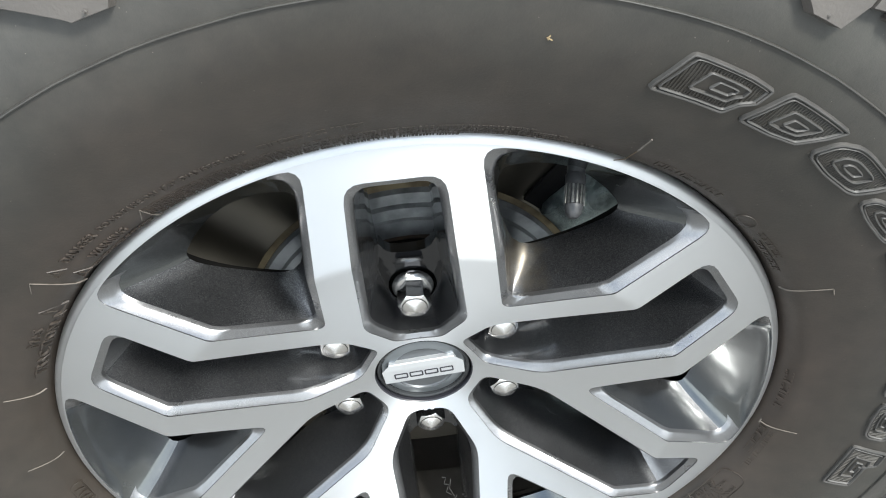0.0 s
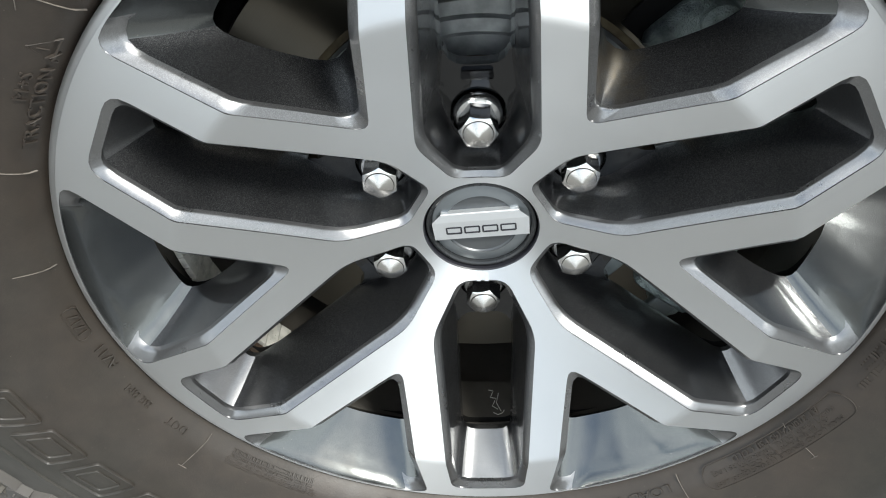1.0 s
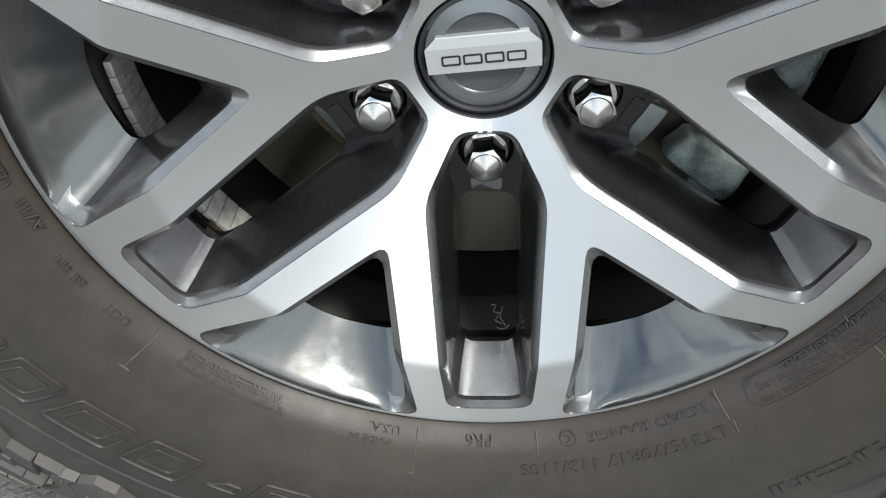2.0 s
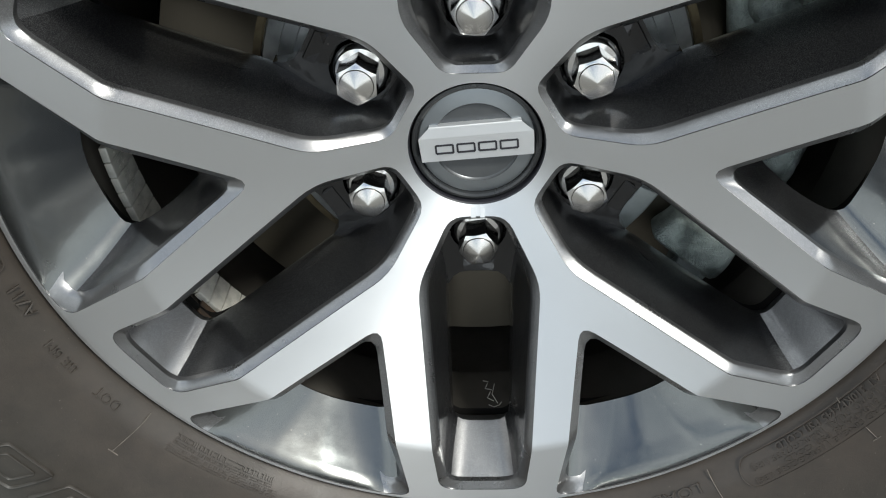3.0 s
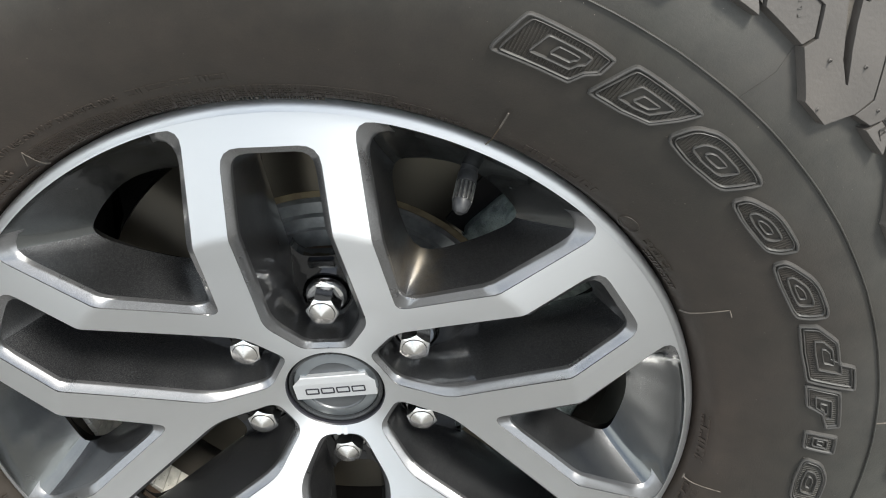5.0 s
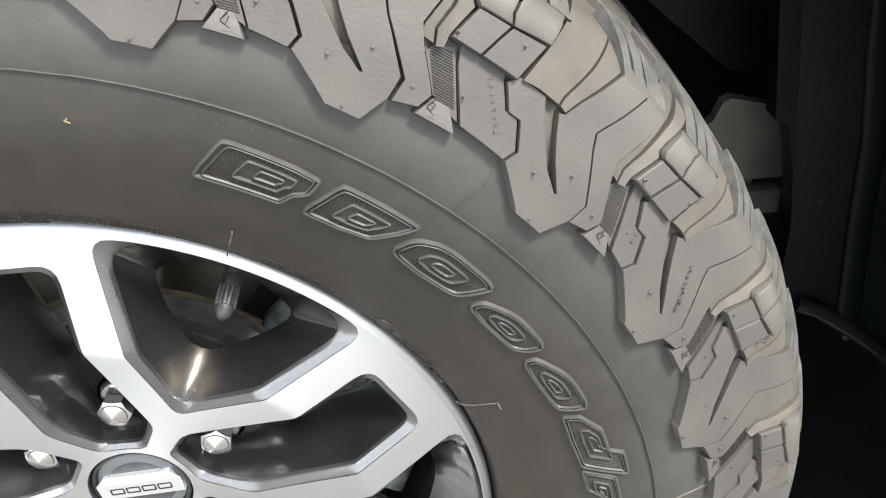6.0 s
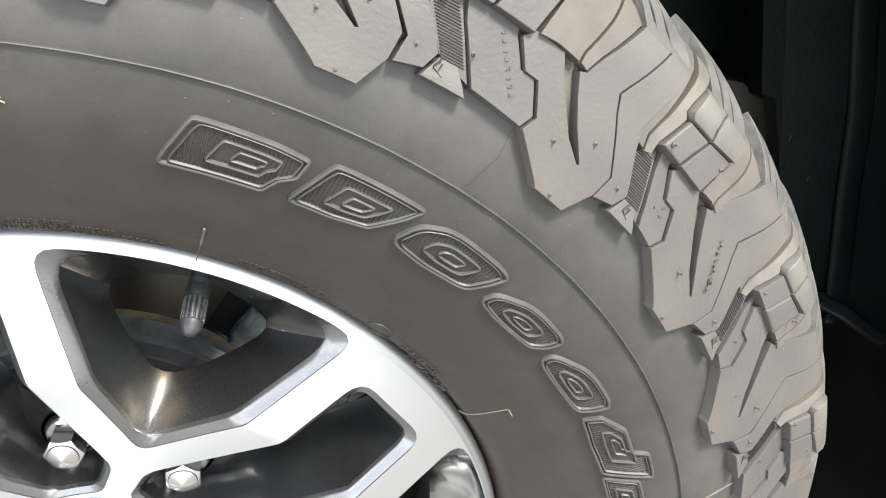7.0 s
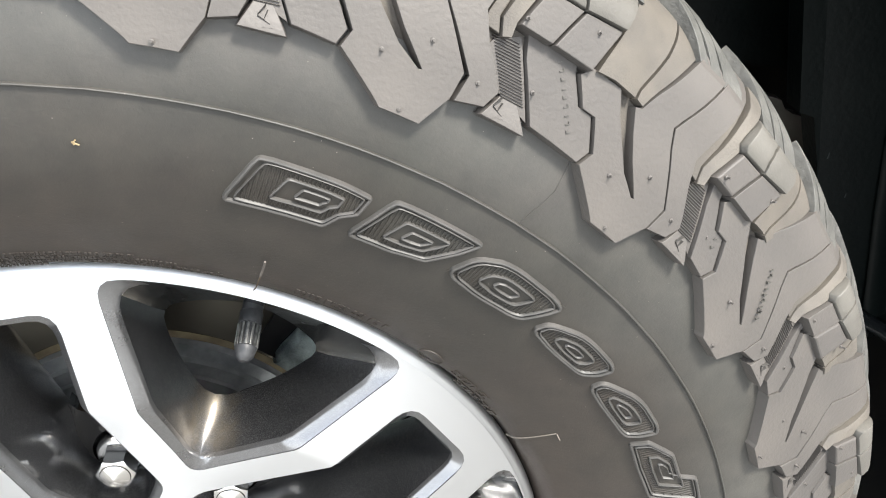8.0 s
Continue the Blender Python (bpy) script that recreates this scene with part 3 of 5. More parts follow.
# the seat of each nut: a pad at the bottom of the pocket, with its round hole; its colour holds the pocket's shade
for a in ANG:
    bm = bmesh.new()
    end = [(0.1085, 0.0186), (0.1025, 0.0155), (0.0995, 0.0115), (0.0985, 0.0060)]
    shape = [(0.0455, -0.016), (0.079, -0.0270), (0.100, -0.0215), *((x, -y) for x, y in end), *end[::-1], (0.100, 0.0215), (0.079, 0.0270), (0.0455, 0.016)]
    m = len(shape)
    rim = [(0.0675 + 0.0165 * math.cos(t), 0.0165 * math.sin(t)) for t in (math.tau * k / 24 for k in range(24))]
    pts = [Vector(p) for p in shape] + [Vector(p) for p in rim] + [Vector((x, k * 0.003)) for x in (0.088, 0.0925, 0.0965) for k in range(-5, 6)]
    eds = [(i, (i + 1) % m) for i in range(m)] + [(m + i, m + (i + 1) % 24) for i in range(24)]
    outline = [(x, y, 0) for x, y in shape]
    vv, _, ff, *_ = geometry.delaunay_2d_cdt(pts, eds, [], 0, 1e-6)
    c, s = math.cos(a), math.sin(a)

    def seat_d(x, y):
        return -0.0225

    bv = [bm.verts.new(W(p[0] * c - p[1] * s, p[0] * s + p[1] * c, seat_d(p[0], p[1]))) for p in vv]
    for t in ff:
        cx, cy = sum(vv[i][0] for i in t) / 3, sum(vv[i][1] for i in t) / 3
        if math.hypot(cx - 0.0675, cy) > 0.0162 and inside(cx, cy, outline):
            bm.faces.new([bv[i] for i in t])
    hole = [[bm.verts.new(W(x * c - y * s, x * s + y * c, d)) for x, y in rim] for d in (-0.0215, -0.034)]
    for i in range(24):
        j = (i + 1) % 24
        bm.faces.new((hole[0][i], hole[0][j], hole[1][j], hole[1][i]))
    bm.faces.new(hole[1])
    lip = [[bm.verts.new(W(x * c - y * s, x * s + y * c, seat_d(x, y) - dd)) for x, y in shape[3:-3]] for dd in (0, 0.009)]
    for i in range(len(lip[0]) - 1):
        bm.faces.new((lip[0][i], lip[0][i + 1], lip[1][i + 1], lip[1][i]))
    part("lug_seat", bm, SEAT_BLACK, wheel, "pad under a lug nut, pocket paint with shade in its colour", False)
    bm = bmesh.new()
    top = [(0.0885, -0.0095, -0.0221), (0.0885, 0.0095, -0.0221), (0.0965, 0.0088, -0.0195), (0.0965, -0.0088, -0.0195)]
    rows = [[bm.verts.new(W(x * c - y * s, x * s + y * c, dd)) for x, y, dd in ring] for ring in (top, [(x, y, -0.030) for x, y, dd in top])]
    bm.faces.new(rows[0])
    for i in range(4):
        bm.faces.new((rows[0][i], rows[0][(i + 1) % 4], rows[1][(i + 1) % 4], rows[1][i]))
    bmesh.ops.bevel(bm, geom=[e for e in bm.edges if not e.is_boundary], offset=0.0008, segments=2, affect="EDGES")
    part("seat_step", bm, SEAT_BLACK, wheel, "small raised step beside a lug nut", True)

# rim flange and barrel
v, f = revolve([(0.2333, face_d(0.2333)), (0.2340, face_d(0.2340) - 0.0004), (0.2354, 0.0416), (0.2368, 0.0409), (0.2377, 0.0394), (0.2380, 0.0360), (0.2366, 0.030), (0.2300, 0.026)], 240)
mesh_object("rim_flange", v, f, MACHINED, wheel, "bright rounded rim edge", True, 50)
v, f = revolve([(0.2300, 0.026), (0.2080, 0.0060), (0.2050, -0.010), (0.2032, -0.0405), (0.2036, -0.0430), (0.2130, -0.0450), (0.2140, -0.120), (0.2120, -0.165), (0.2150, -0.175)], 144)
mesh_object("barrel", v, f, BARREL, wheel, "grey inner barrel", True, 40)

# hub bore and centre cap
v, f = revolve([(HUB_R, face_d(HUB_R)), (HUB_R - 0.0006, face_d(HUB_R) - 0.001), (HUB_R - 0.0008, -0.012), (0.001, -0.012)], 72)
mesh_object("bore", v, f, DARK_INK, wheel, "", True, 30)
cap = part("centre_cap", lathe_bm([(0, 0.0035), (0.0215, 0.0035), (0.0222, 0.0028), (0.0225, 0.0020)], 64), CAP_GREY, wheel, "round dark grey centre cap with a silver bar", True)
part("cap_ring", lathe_bm([(0.0225, 0.0020), (0.0285, 0.0032), (0.0300, 0.0036), (0.0303, 0.0046)], 72), CAP_RING, cap, "lighter grey ring", True)
part("cap_rim", lathe_bm([(0.0303, 0.0046), (0.0306, 0.0016), (0.0318, 0.0008), (0.0332, 0.0012), (0.0338, 0.0030), (0.0338, 0.0120)], 72), BLACK_GLOSS, cap, "black outer rim", True)

CAP_TURN = radians(4.0)
bm = bmesh.new()


def chord(v, r):
    return math.sqrt(max(r * r - v * v, 0))


bar_rows = [(-0.0078, 0.0040, 0.0300), (-0.0073, -0.0008, 0.0298), (0.0064, -0.0012, 0.0300), (0.0118, -0.0006, 0.0264), (0.0122, 0.0000, 0.0262), (0.0123, 0.0040, 0.0262)]
rows = []
for vv_, y, r in bar_rows:
    w = chord(vv_, r)
    rows.append([bm.verts.new((w * (2 * k / 10 - 1), y, vv_)) for k in range(11)])
for a, b in zip(rows, rows[1:]):
    for k in range(10):
        bm.faces.new((a[k], a[k + 1], b[k + 1], b[k]))
for side in (0, 10):
    bm.faces.new([row[side] for row in rows])
bmesh.ops.rotate(bm, verts=bm.verts, cent=(0, 0, 0), matrix=Matrix.Rotation(-CAP_TURN, 3, "Y"))
part("cap_bar", bm, SATIN, cap, "satin silver bar across the cap", False)
# the mark on the bar: four plain dark outlined blocks
for k in range(4):
    bm = bmesh.new()
    cx, hw, hh, t = -0.0165 + 0.0110 * k, 0.0044, 0.0023, 0.0010
    for sx, sz, ox, oz in ((2 * hw, t, 0, hh), (2 * hw, t, 0, -hh), (t, 2 * hh, -hw, 0), (t, 2 * hh, hw, 0)):
        box(bm, (sx, 0.0006, sz), (cx + ox, -0.00105, -0.0003 + oz))
    bmesh.ops.rotate(bm, verts=bm.verts, cent=(0, 0, 0), matrix=Matrix.Rotation(-CAP_TURN, 3, "Y"))
    part("cap_mark", bm, DARK_INK, cap, "dark outlined block")
# stamped tick under the cap
bm = bmesh.new()
for x in (-0.0025, 0.0025):
    box(bm, (0.0026, 0.0006, 0.0056), (x, -face_d(0.0392) + 0.0001, -0.0392), Matrix.Rotation(radians(-22.8), 4, "X"))
part("stamped_mark", bm, SATIN, wheel, "two small stamped marks")


# lug nuts
def lug_nut():
    """A hexagon with its rounded-off end, on a conical chrome collar."""
    bm = bmesh.new()
    n, af, rows = 48, 0.0098, []
    hexr = [af / math.cos((math.tau * k / n + radians(30)) % radians(60) - radians(30)) for k in range(n)]
    for d, r in ((-0.0330, 0.0152), (-0.0235, 0.0152), (-0.0212, 0.0148), (-0.0188, 0.0138), (-0.0172, 0.0124), (-0.0166, None), (None, None), (-0.0010, 0.0090), (-0.0009, 0.0087), (-0.0016, 0.0085)):
        ring = []
        for k in range(n):
            a, rr = math.tau * k / n, hexr[k] if r is None else r
            dd = -0.0010 - (rr - 0.0090) * 0.62 if d is None else d
            ring.append(bm.verts.new((rr * math.cos(a), -dd, rr * math.sin(a))))
        rows.append(ring)
    for a, b in zip(rows, rows[1:]):
        for k in range(n):
            bm.faces.new((a[k], a[(k + 1) % n], b[(k + 1) % n], b[k]))
    return bm


nut_parts = [None, None]
for k, a in enumerate(ANG):
    at = W(0.0675 * math.cos(a), 0.0675 * math.sin(a), 0)
    if k == 0:
        nut = part("lug_nut", lug_nut(), CHROME, wheel, "chrome hexagonal lug nut", True, 20)
        tip = part("nut_tip", lathe_bm([(0, -0.0032), (0.0008, -0.0030), (0.0080, -0.0001), (0.0084, 0.0002), (0.0085, 0.0016)], 48), BRUSHED, nut, "brushed round end", True)
        nut_parts = [nut.data, tip.data]
    else:
        nut = new("lug_nut", nut_parts[0])
        nut.parent = wheel
        nut["label"] = "chrome hexagonal lug nut"
        tip = new("nut_tip", nut_parts[1])
        tip.parent = nut
        tip["label"] = "brushed round end"
    nut.location = at
    nut.rotation_euler = (0, radians((11, 37, 3, 50, 22, 44)[k]), 0)

# valve stem, through the rim near the top
valve = part("valve_stem", lathe_bm([(0, 0.0), (0.0052, 0.0), (0.0052, 0.010), (0.0046, 0.012), (0.0046, 0.024), (0.0055, 0.030), (0.0065, 0.040), (0, 0.041)], 32), VALVE, wheel, "grey rubber valve stem", True)
bm = lathe_bm([(0, -0.0265), (0.0022, -0.0262), (0.0044, -0.0240), (0.0054, -0.0200), (0.0056, -0.0190), (0.0048, -0.0182), (0.0048, -0.0075), (0.0058, -0.0068), (0.0058, -0.0010), (0.0052, 0.0), (0, 0.0)], 32)
vcap = part("valve_cap", bm, VALVE, valve, "ribbed valve cap", True)
for k in range(14):
    bm = bmesh.new()
    a = math.tau * k / 14
    box(bm, (0.0018, 0.0115, 0.0013), (0.0050 * math.cos(a), -0.0130, 0.0050 * math.sin(a)), Matrix.Rotation(-a, 4, "Y"), 0.0004)
    part("cap_rib", bm, VALVE_METAL, vcap)
tip_at, root_at = Vector(W(0.0954, 0.1617, 0.0320)), Vector(W(0.1013, 0.1754, 0.0096))
along = (root_at - tip_at).normalized()
valve.matrix_local = Matrix.Translation(tip_at + along * 0.0265) @ Vector((0, 1, 0)).rotation_difference(along).to_matrix().to_4x4()


# stick-on balance weights on the barrel
def weights(a_from, count, step, d):
    for k in range(count):
        bm = bmesh.new()
        box(bm, (0.0045, 0.0260, 0.0092), (0, 0, 0), None, 0.0008)
        for y in (-0.005, 0.001):
            for z in (-0.0016, 0.0016):
                box(bm, (0.0006, 0.0030, 0.0011), (-0.0023, y, z))
        ob = part("balance_weight", bm, LEAD, wheel, "grey stick-on balance weight")
        a = radians(a_from + step * k)
        ob.matrix_local = Matrix.Translation(P(0.2005, a, d)) @ Matrix.Rotation(-a, 4, "Y")


weights(-177.5, 15, 2.76, -0.0255)
bm = bmesh.new()
sector(bm, 0.1995, 0.2012, -147, -136, -0.0105, -0.0005, 8, 0)
part("tape_strip", bm, RUST, wheel, "brown strip of old adhesive tape")

# a pale chalk scribble on the barrel under the hub
def on_barrel(a, d):
    return P(0.2032 + (d + 0.0405) * 0.059 - 0.0004, radians(a), d)


for path in ([(-89.6, -0.034), (-88.6, -0.033), (-89.2, -0.027), (-88.0, -0.026), (-88.8, -0.019), (-87.6, -0.016)], [(-87.4, -0.031), (-87.9, -0.022), (-86.9, -0.014)], [(-88.6, -0.013), (-87.6, -0.011), (-86.6, -0.0125), (-86.2, -0.015)]):
    line = []
    for p, q in zip(path, path[1:]):
        line += [on_barrel(p[0] + (q[0] - p[0]) * t, p[1] + (q[1] - p[1]) * t) for t in (0, 0.33, 0.67)]
    line.append(on_barrel(*path[-1]))
    tube("chalk_mark", line, 0.00032, CHALK, wheel, "pale chalk line", 6)

# ---- brake: disc, caliper, shield behind the spokes ----
disc = thing("brake_disc", "worn steel brake disc with rusty edges behind the wheel", "brake disc", (0, 0, HUB_Z))
v, f = revolve([(0.178, -0.092), (0.178, -0.062), (0.1775, -0.0605), (0.1265, -0.0605)], 120)
mesh_object("friction_ring", v, f, ROTOR_FACE, disc, "brushed brown-grey friction ring", True, 30)
v, f = revolve([(0.1265, -0.0602), (0.1225, -0.0590), (0.1215, -0.0600)], 120)
mesh_object("rust_edge", v, f, TAN_EDGE, disc, "thin orange rust line", True, 30)
v, f = revolve([(0.1215, -0.0600), (0.1200, -0.0560), (0.1120, -0.0550), (0.1112, -0.0510), (0.1035, -0.0500), (0.1028, -0.0475), (0.0905, -0.0465)], 120)
mesh_object("disc_hat", v, f, ROTOR_HAT, disc, "stepped grey hat of the disc", True, 20)
v, f = revolve([(0.0905, -0.0465), (0.0885, -0.0455), (0.0870, -0.0465)], 120)
mesh_object("hat_rust", v, f, RUST, disc, "ragged rust edge", True, 30)
v, f = revolve([(0.0870, -0.0465), (0.0860, -0.0400), (0.030, -0.0380)], 96)
mesh_object("hub_flange", v, f, SHADE_BLACK, disc, "dark hub flange", True, 30)
# closes the view behind the disc; its darkness is painted shade
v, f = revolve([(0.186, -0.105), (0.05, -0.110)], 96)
mesh_object("back_shield", v, f, SHADE_BLACK, disc, "near-black sheet behind the disc, shade in its colour", True)

caliper = thing("brake_caliper", "rough cast grey brake caliper over the disc", "brake caliper", (0, 0, HUB_Z))


def wobble(bm, size, scale):
    for v_ in bm.verts:
        v_.co += noise.noise_vector(v_.co * scale) * size


bm = bmesh.new()
sector(bm, 0.140, 0.190, -16, 33, -0.042, -0.058, 20, 0.007)
wobble(bm, 0.004, 28)
part("caliper_body", bm, CAST, caliper, "", True, 40)
bm = bmesh.new()
sector(bm, 0.165, 0.194, -28, 40, -0.050, -0.115, 18, 0.006)
wobble(bm, 0.003, 30)
part("caliper_bridge", bm, CAST, caliper, "", True, 40)
bm = bmesh.new()
sector(bm, 0.138, 0.188, -40, -31, -0.035, -0.058, 10, 0.006)
wobble(bm, 0.0035, 55)
part("cast_block", bm, CAST, caliper, "rough pale cast block", True, 50)
bm = bmesh.new()
sector(bm, 0.164, 0.186, -44, -39.5, -0.040, -0.056, 6, 0.003)
wobble(bm, 0.003, 90)
part("cast_tooth", bm, CAST, caliper, "", True, 50)
bm = bmesh.new()
sector(bm, 0.132, 0.176, 34, 45.5, -0.045, -0.066, 10, 0.010)
wobble(bm, 0.004, 40)
part("cast_lump", bm, CAST, caliper, "smooth cast shoulder", True, 60)
bm = lathe_bm([(0, -0.006), (0.008, -0.006), (0.0112, -0.003), (0.0118, 0.002), (0.0112, 0.012), (0.0120, 0.014), (0.0118, 0.030)], 24)
ob = part("slide_pin_boot", bm, CAST, caliper, "rounded end of the slide pin", True)
ob.location = P(0.172, radians(38.5), -0.045)
# added black plate over the disc, standing in for the shade round the shoulder
bm = bmesh.new()
sector(bm, 0.130, 0.196, 32, 51, -0.0570, -0.0596, 10, 0.001)
part("shade_plate", bm, SHADE_BLACK, caliper, "black plate added for the dark beside the cast shoulder", True, 40)
bm = bmesh.new()
sector(bm, 0.106, 0.119, -52, -28, -0.037, -0.042, 10, 0.0015)
part("spring_plate", bm, ZINC, caliper, "curved pale zinc plate", True, 40)
bm = bmesh.new()
sector(bm, 0.160, 0.180, -44.5, -38.5, -0.037, -0.043, 4, 0.002)
part("slide_tab", bm, ZINC, caliper, "bent zinc tab", True, 40)
for a, r in ((20, 0.160), (4, 0.160)):
    bm = lathe_bm([(0, -0.010), (0.010, -0.010), (0.0125, -0.006), (0.0125, 0.010)], 24)
    wobble(bm, 0.001, 60)
    ob = part("piston_boss", bm, CAST, caliper, "", True)
    ob.location = P(r, radians(a), -0.040)

# ---- the tyre ----
tyre = thing("tyre", "dusty black all-terrain tyre with raised lettering and knobbly tread", "tyre", (0, 0, HUB_Z))
TY = [(0.2335, 0.022), (0.2384, 0.0290), (0.2399, 0.0380), (0.2409, 0.0445), (0.2438, 0.0492), (0.2500, 0.0540), (0.262, 0.0605), (0.28, 0.0690), (0.30, 0.0755), (0.313, 0.0780), (0.33, 0.0786), (0.345, 0.0774),
      (0.36, 0.0738), (0.38, 0.0672), (0.40, 0.0584), (0.412, 0.0524), (0.42, 0.0446), (0.4255, 0.034), (0.4285, 0.015), (0.43, -0.02), (0.431, -0.06), (0.431, -0.13), (0.430, -0.17), (0.4285, -0.205), (0.42, -0.236), (0.38, -0.259), (0.33, -0.268), (0.26, -0.258), (0.225, -0.22)]
TS = [r for r, d in TY if r <= 0.4 and d > 0]
for (r0, d0), (r1, d1) in zip(TY[len(TS) - 1:], TY[len(TS):]):
    TS.append(TS[-1] + math.hypot(r1 - r0, d1 - d0))


def tyre_at(s):
    """Radius, depth and outward normal of the tyre's bare skin at s; s is the radius up to 0.40, then the way along the skin."""
    i = max(1, min(len(TS) - 1, int(np.searchsorted(TS, s))))

    def spot(j):
        return Vector(TY[max(0, min(len(TY) - 1, j))])

    t = (s - TS[i - 1]) / (TS[i] - TS[i - 1])
    p0, p1, p2, p3 = spot(i - 2), spot(i - 1), spot(i), spot(i + 1)
    m1, m2 = (p2 - p0) * 0.5, (p3 - p1) * 0.5
    ln = (p2 - p1).length
    m1, m2 = (m.normalized() * ln for m in (m1, m2))
    h = (2 * t ** 3 - 3 * t ** 2 + 1, t ** 3 - 2 * t ** 2 + t, -2 * t ** 3 + 3 * t ** 2, t ** 3 - t ** 2)
    p = p1 * h[0] + m1 * h[1] + p2 * h[2] + m2 * h[3]
    g = (6 * t * t - 6 * t, 3 * t * t - 4 * t + 1, -6 * t * t + 6 * t, 3 * t * t - 2 * t)
    q = p1 * g[0] + m1 * g[1] + p2 * g[2] + m2 * g[3]
    q.normalize()
    return p, Vector((-q.y, q.x)) if Vector((-q.y, q.x)).y > 0 or p.y < 0.02 and -q.y > 0 else Vector((-q.y, q.x))


SKIN = {}


def skin(s, a, h=0.0):
    """The place on the tyre at s and angle a (radians), h above the skin."""
    k = round(s * 20000)
    if k not in SKIN:
        SKIN[k] = tyre_at(k / 20000)
    p, n = SKIN[k]
    return P(p.x + n.x * h, a, p.y + n.y * h)


prof = [tuple(tyre_at(0.2335 + (TS[-1] - 0.2335) * k / 110)[0]) for k in range(111)]
v, f = revolve(prof, 240)
mesh_object("carcass", v, f, RUBBER, tyre, "smooth browned rubber sidewall", True, 60)


def patch(outline, height, step_a=1.6, step_s=0.010, worn=0.0, foot=-0.0005, flare=0.0):
    """A raised pad on the tyre: outline of (degrees, s); its top follows the skin, its sides drop to it, flaring outwards by so many mm."""
    bm = bmesh.new()
    fc = bm.faces.new([bm.verts.new((a, s * 1000, 0)) for a, s in outline])
    if fc.normal.z < 0:
        fc.normal_flip()
    xs, ys = [a for a, s in outline], [s * 1000 for a, s in outline]
    x = math.ceil(min(xs) / step_a) * step_a
    while x < max(xs):
        bmesh.ops.bisect_plane(bm, geom=bm.verts[:] + bm.edges[:] + bm.faces[:], plane_co=(x, 0, 0), plane_no=(1, 0, 0), dist=1e-4)
        x += step_a
    y = math.ceil(min(ys) / (step_s * 1000)) * step_s * 1000
    while y < max(ys):
        bmesh.ops.bisect_plane(bm, geom=bm.verts[:] + bm.edges[:] + bm.faces[:], plane_co=(0, y, 0), plane_no=(0, 1, 0), dist=1e-4)
        y += step_s * 1000
    bmesh.ops.recalc_face_normals(bm, faces=bm.faces)
    edge = [e for e in bm.edges if len(e.link_faces) == 1]
    out, wide = collections.defaultdict(Vector), radians(1) * 400
    for e in edge if flare else ():
        p, q = e.verts[0].co, e.verts[1].co
        n = Vector((q.y - p.y, (p.x - q.x) * wide, 0)).normalized()
        c = 0.5 * (p + q) - e.link_faces[0].calc_center_median()
        n *= 1 if n.x * c.x * wide + n.y * c.y > 0 else -1
        for g in (p, q):
            out[round(g.x, 3), round(g.y, 3)] += n
    ex = bmesh.ops.extrude_edge_only(bm, edges=edge)["geom"]
    low = [g for g in ex if isinstance(g, bmesh.types.BMVert)]
    for g in low if flare else ():
        n = out[round(g.co.x, 3), round(g.co.y, 3)].normalized() * flare
        g.co.x += n.x / wide
        g.co.y += n.y
    for g in low:
        g.co.z = -1
    tops = [g for g in bm.verts if g.co.z > -0.5]
    for g in tops:
        hh = height(g.co.x, g.co.y / 1000) if callable(height) else height
        g.co = Vector(skin(g.co.y / 1000, radians(g.co.x), hh))
    for g in low:
        g.co = Vector(skin(g.co.y / 1000, radians(g.co.x), foot))
    if worn:
        bmesh.ops.recalc_face_normals(bm, faces=bm.faces)
        es = [e for e in edge if e.is_valid and len(e.link_faces) == 2 and e.calc_face_angle(0) > 0.7]
        bmesh.ops.bevel(bm, geom=es, offset=worn, segments=3 if worn > 0.002 else 2, affect="EDGES", profile=0.5, clamp_overlap=True)
    return bm


def pad(name, outline, height, parent, label="", mat=None, **kw):
    return part(name, patch(outline, height, **kw), mat or RUBBER, parent, label, True, 50 if name == "block_roll" else 14 if kw.get("worn") else 30)


# one pitch of the shoulder: angles in degrees from the tip of its large lug, s in mm; a pitch of 14 degrees
LUG_FOOT = [(0, 350.6), (2.55, 350.8), (2.78, 352.1)]
LUG_CORNER = [(5.62, 365.0), (5.25, 370.9), (6.42, 381.5), (7.42, 381.6), (8.55, 390.5), (8.0, 394.5)]      # moves with the pitch
LUG_GROOVE = [(5.95, 394.5), (5.14, 386.8), (3.77, 378.3), (2.77, 372.4), (1.25, 367.0), (1.05, 367.4), (2.76, 377.5), (3.80, 385.2), (4.58, 392.6), (4.14, 393.7), (3.63, 402.5), (2.29, 421.3), (1.57, 429.1)]
LUG_ARM = [(1.1, 440), (0.75, 452), (0.5, 460), (-1.1, 460), (-0.8, 440), (0.13, 421.8), (1.70, 395.9), (1.13, 389.9), (-1.20, 371.9), (-1.07, 362.5)]
LUG_SMALL = [(-1.2, 362.5), (-2.72, 365.0), (-3.1, 371.3), (-2.65, 375.5), (-1.55, 384.7), (-0.88, 393.1), (-1.27, 405.7), (-1.6, 416.3), (-1.87, 423.8), (-2.0, 440), (-1.9, 460), (-1.25, 460), (-0.95, 440), (-0.02, 422), (1.54, 396.0), (0.97, 389.9), (-1.36, 371.9)]
WEDGE = [(-2.75, 362.4), (-3.35, 370.5), (-3.88, 375.3), (-5.4, 362.6)]
PLATE_NEAR = [(-3.15, 394.6), (-3.68, 385.5), (-5.5, 366.8)]
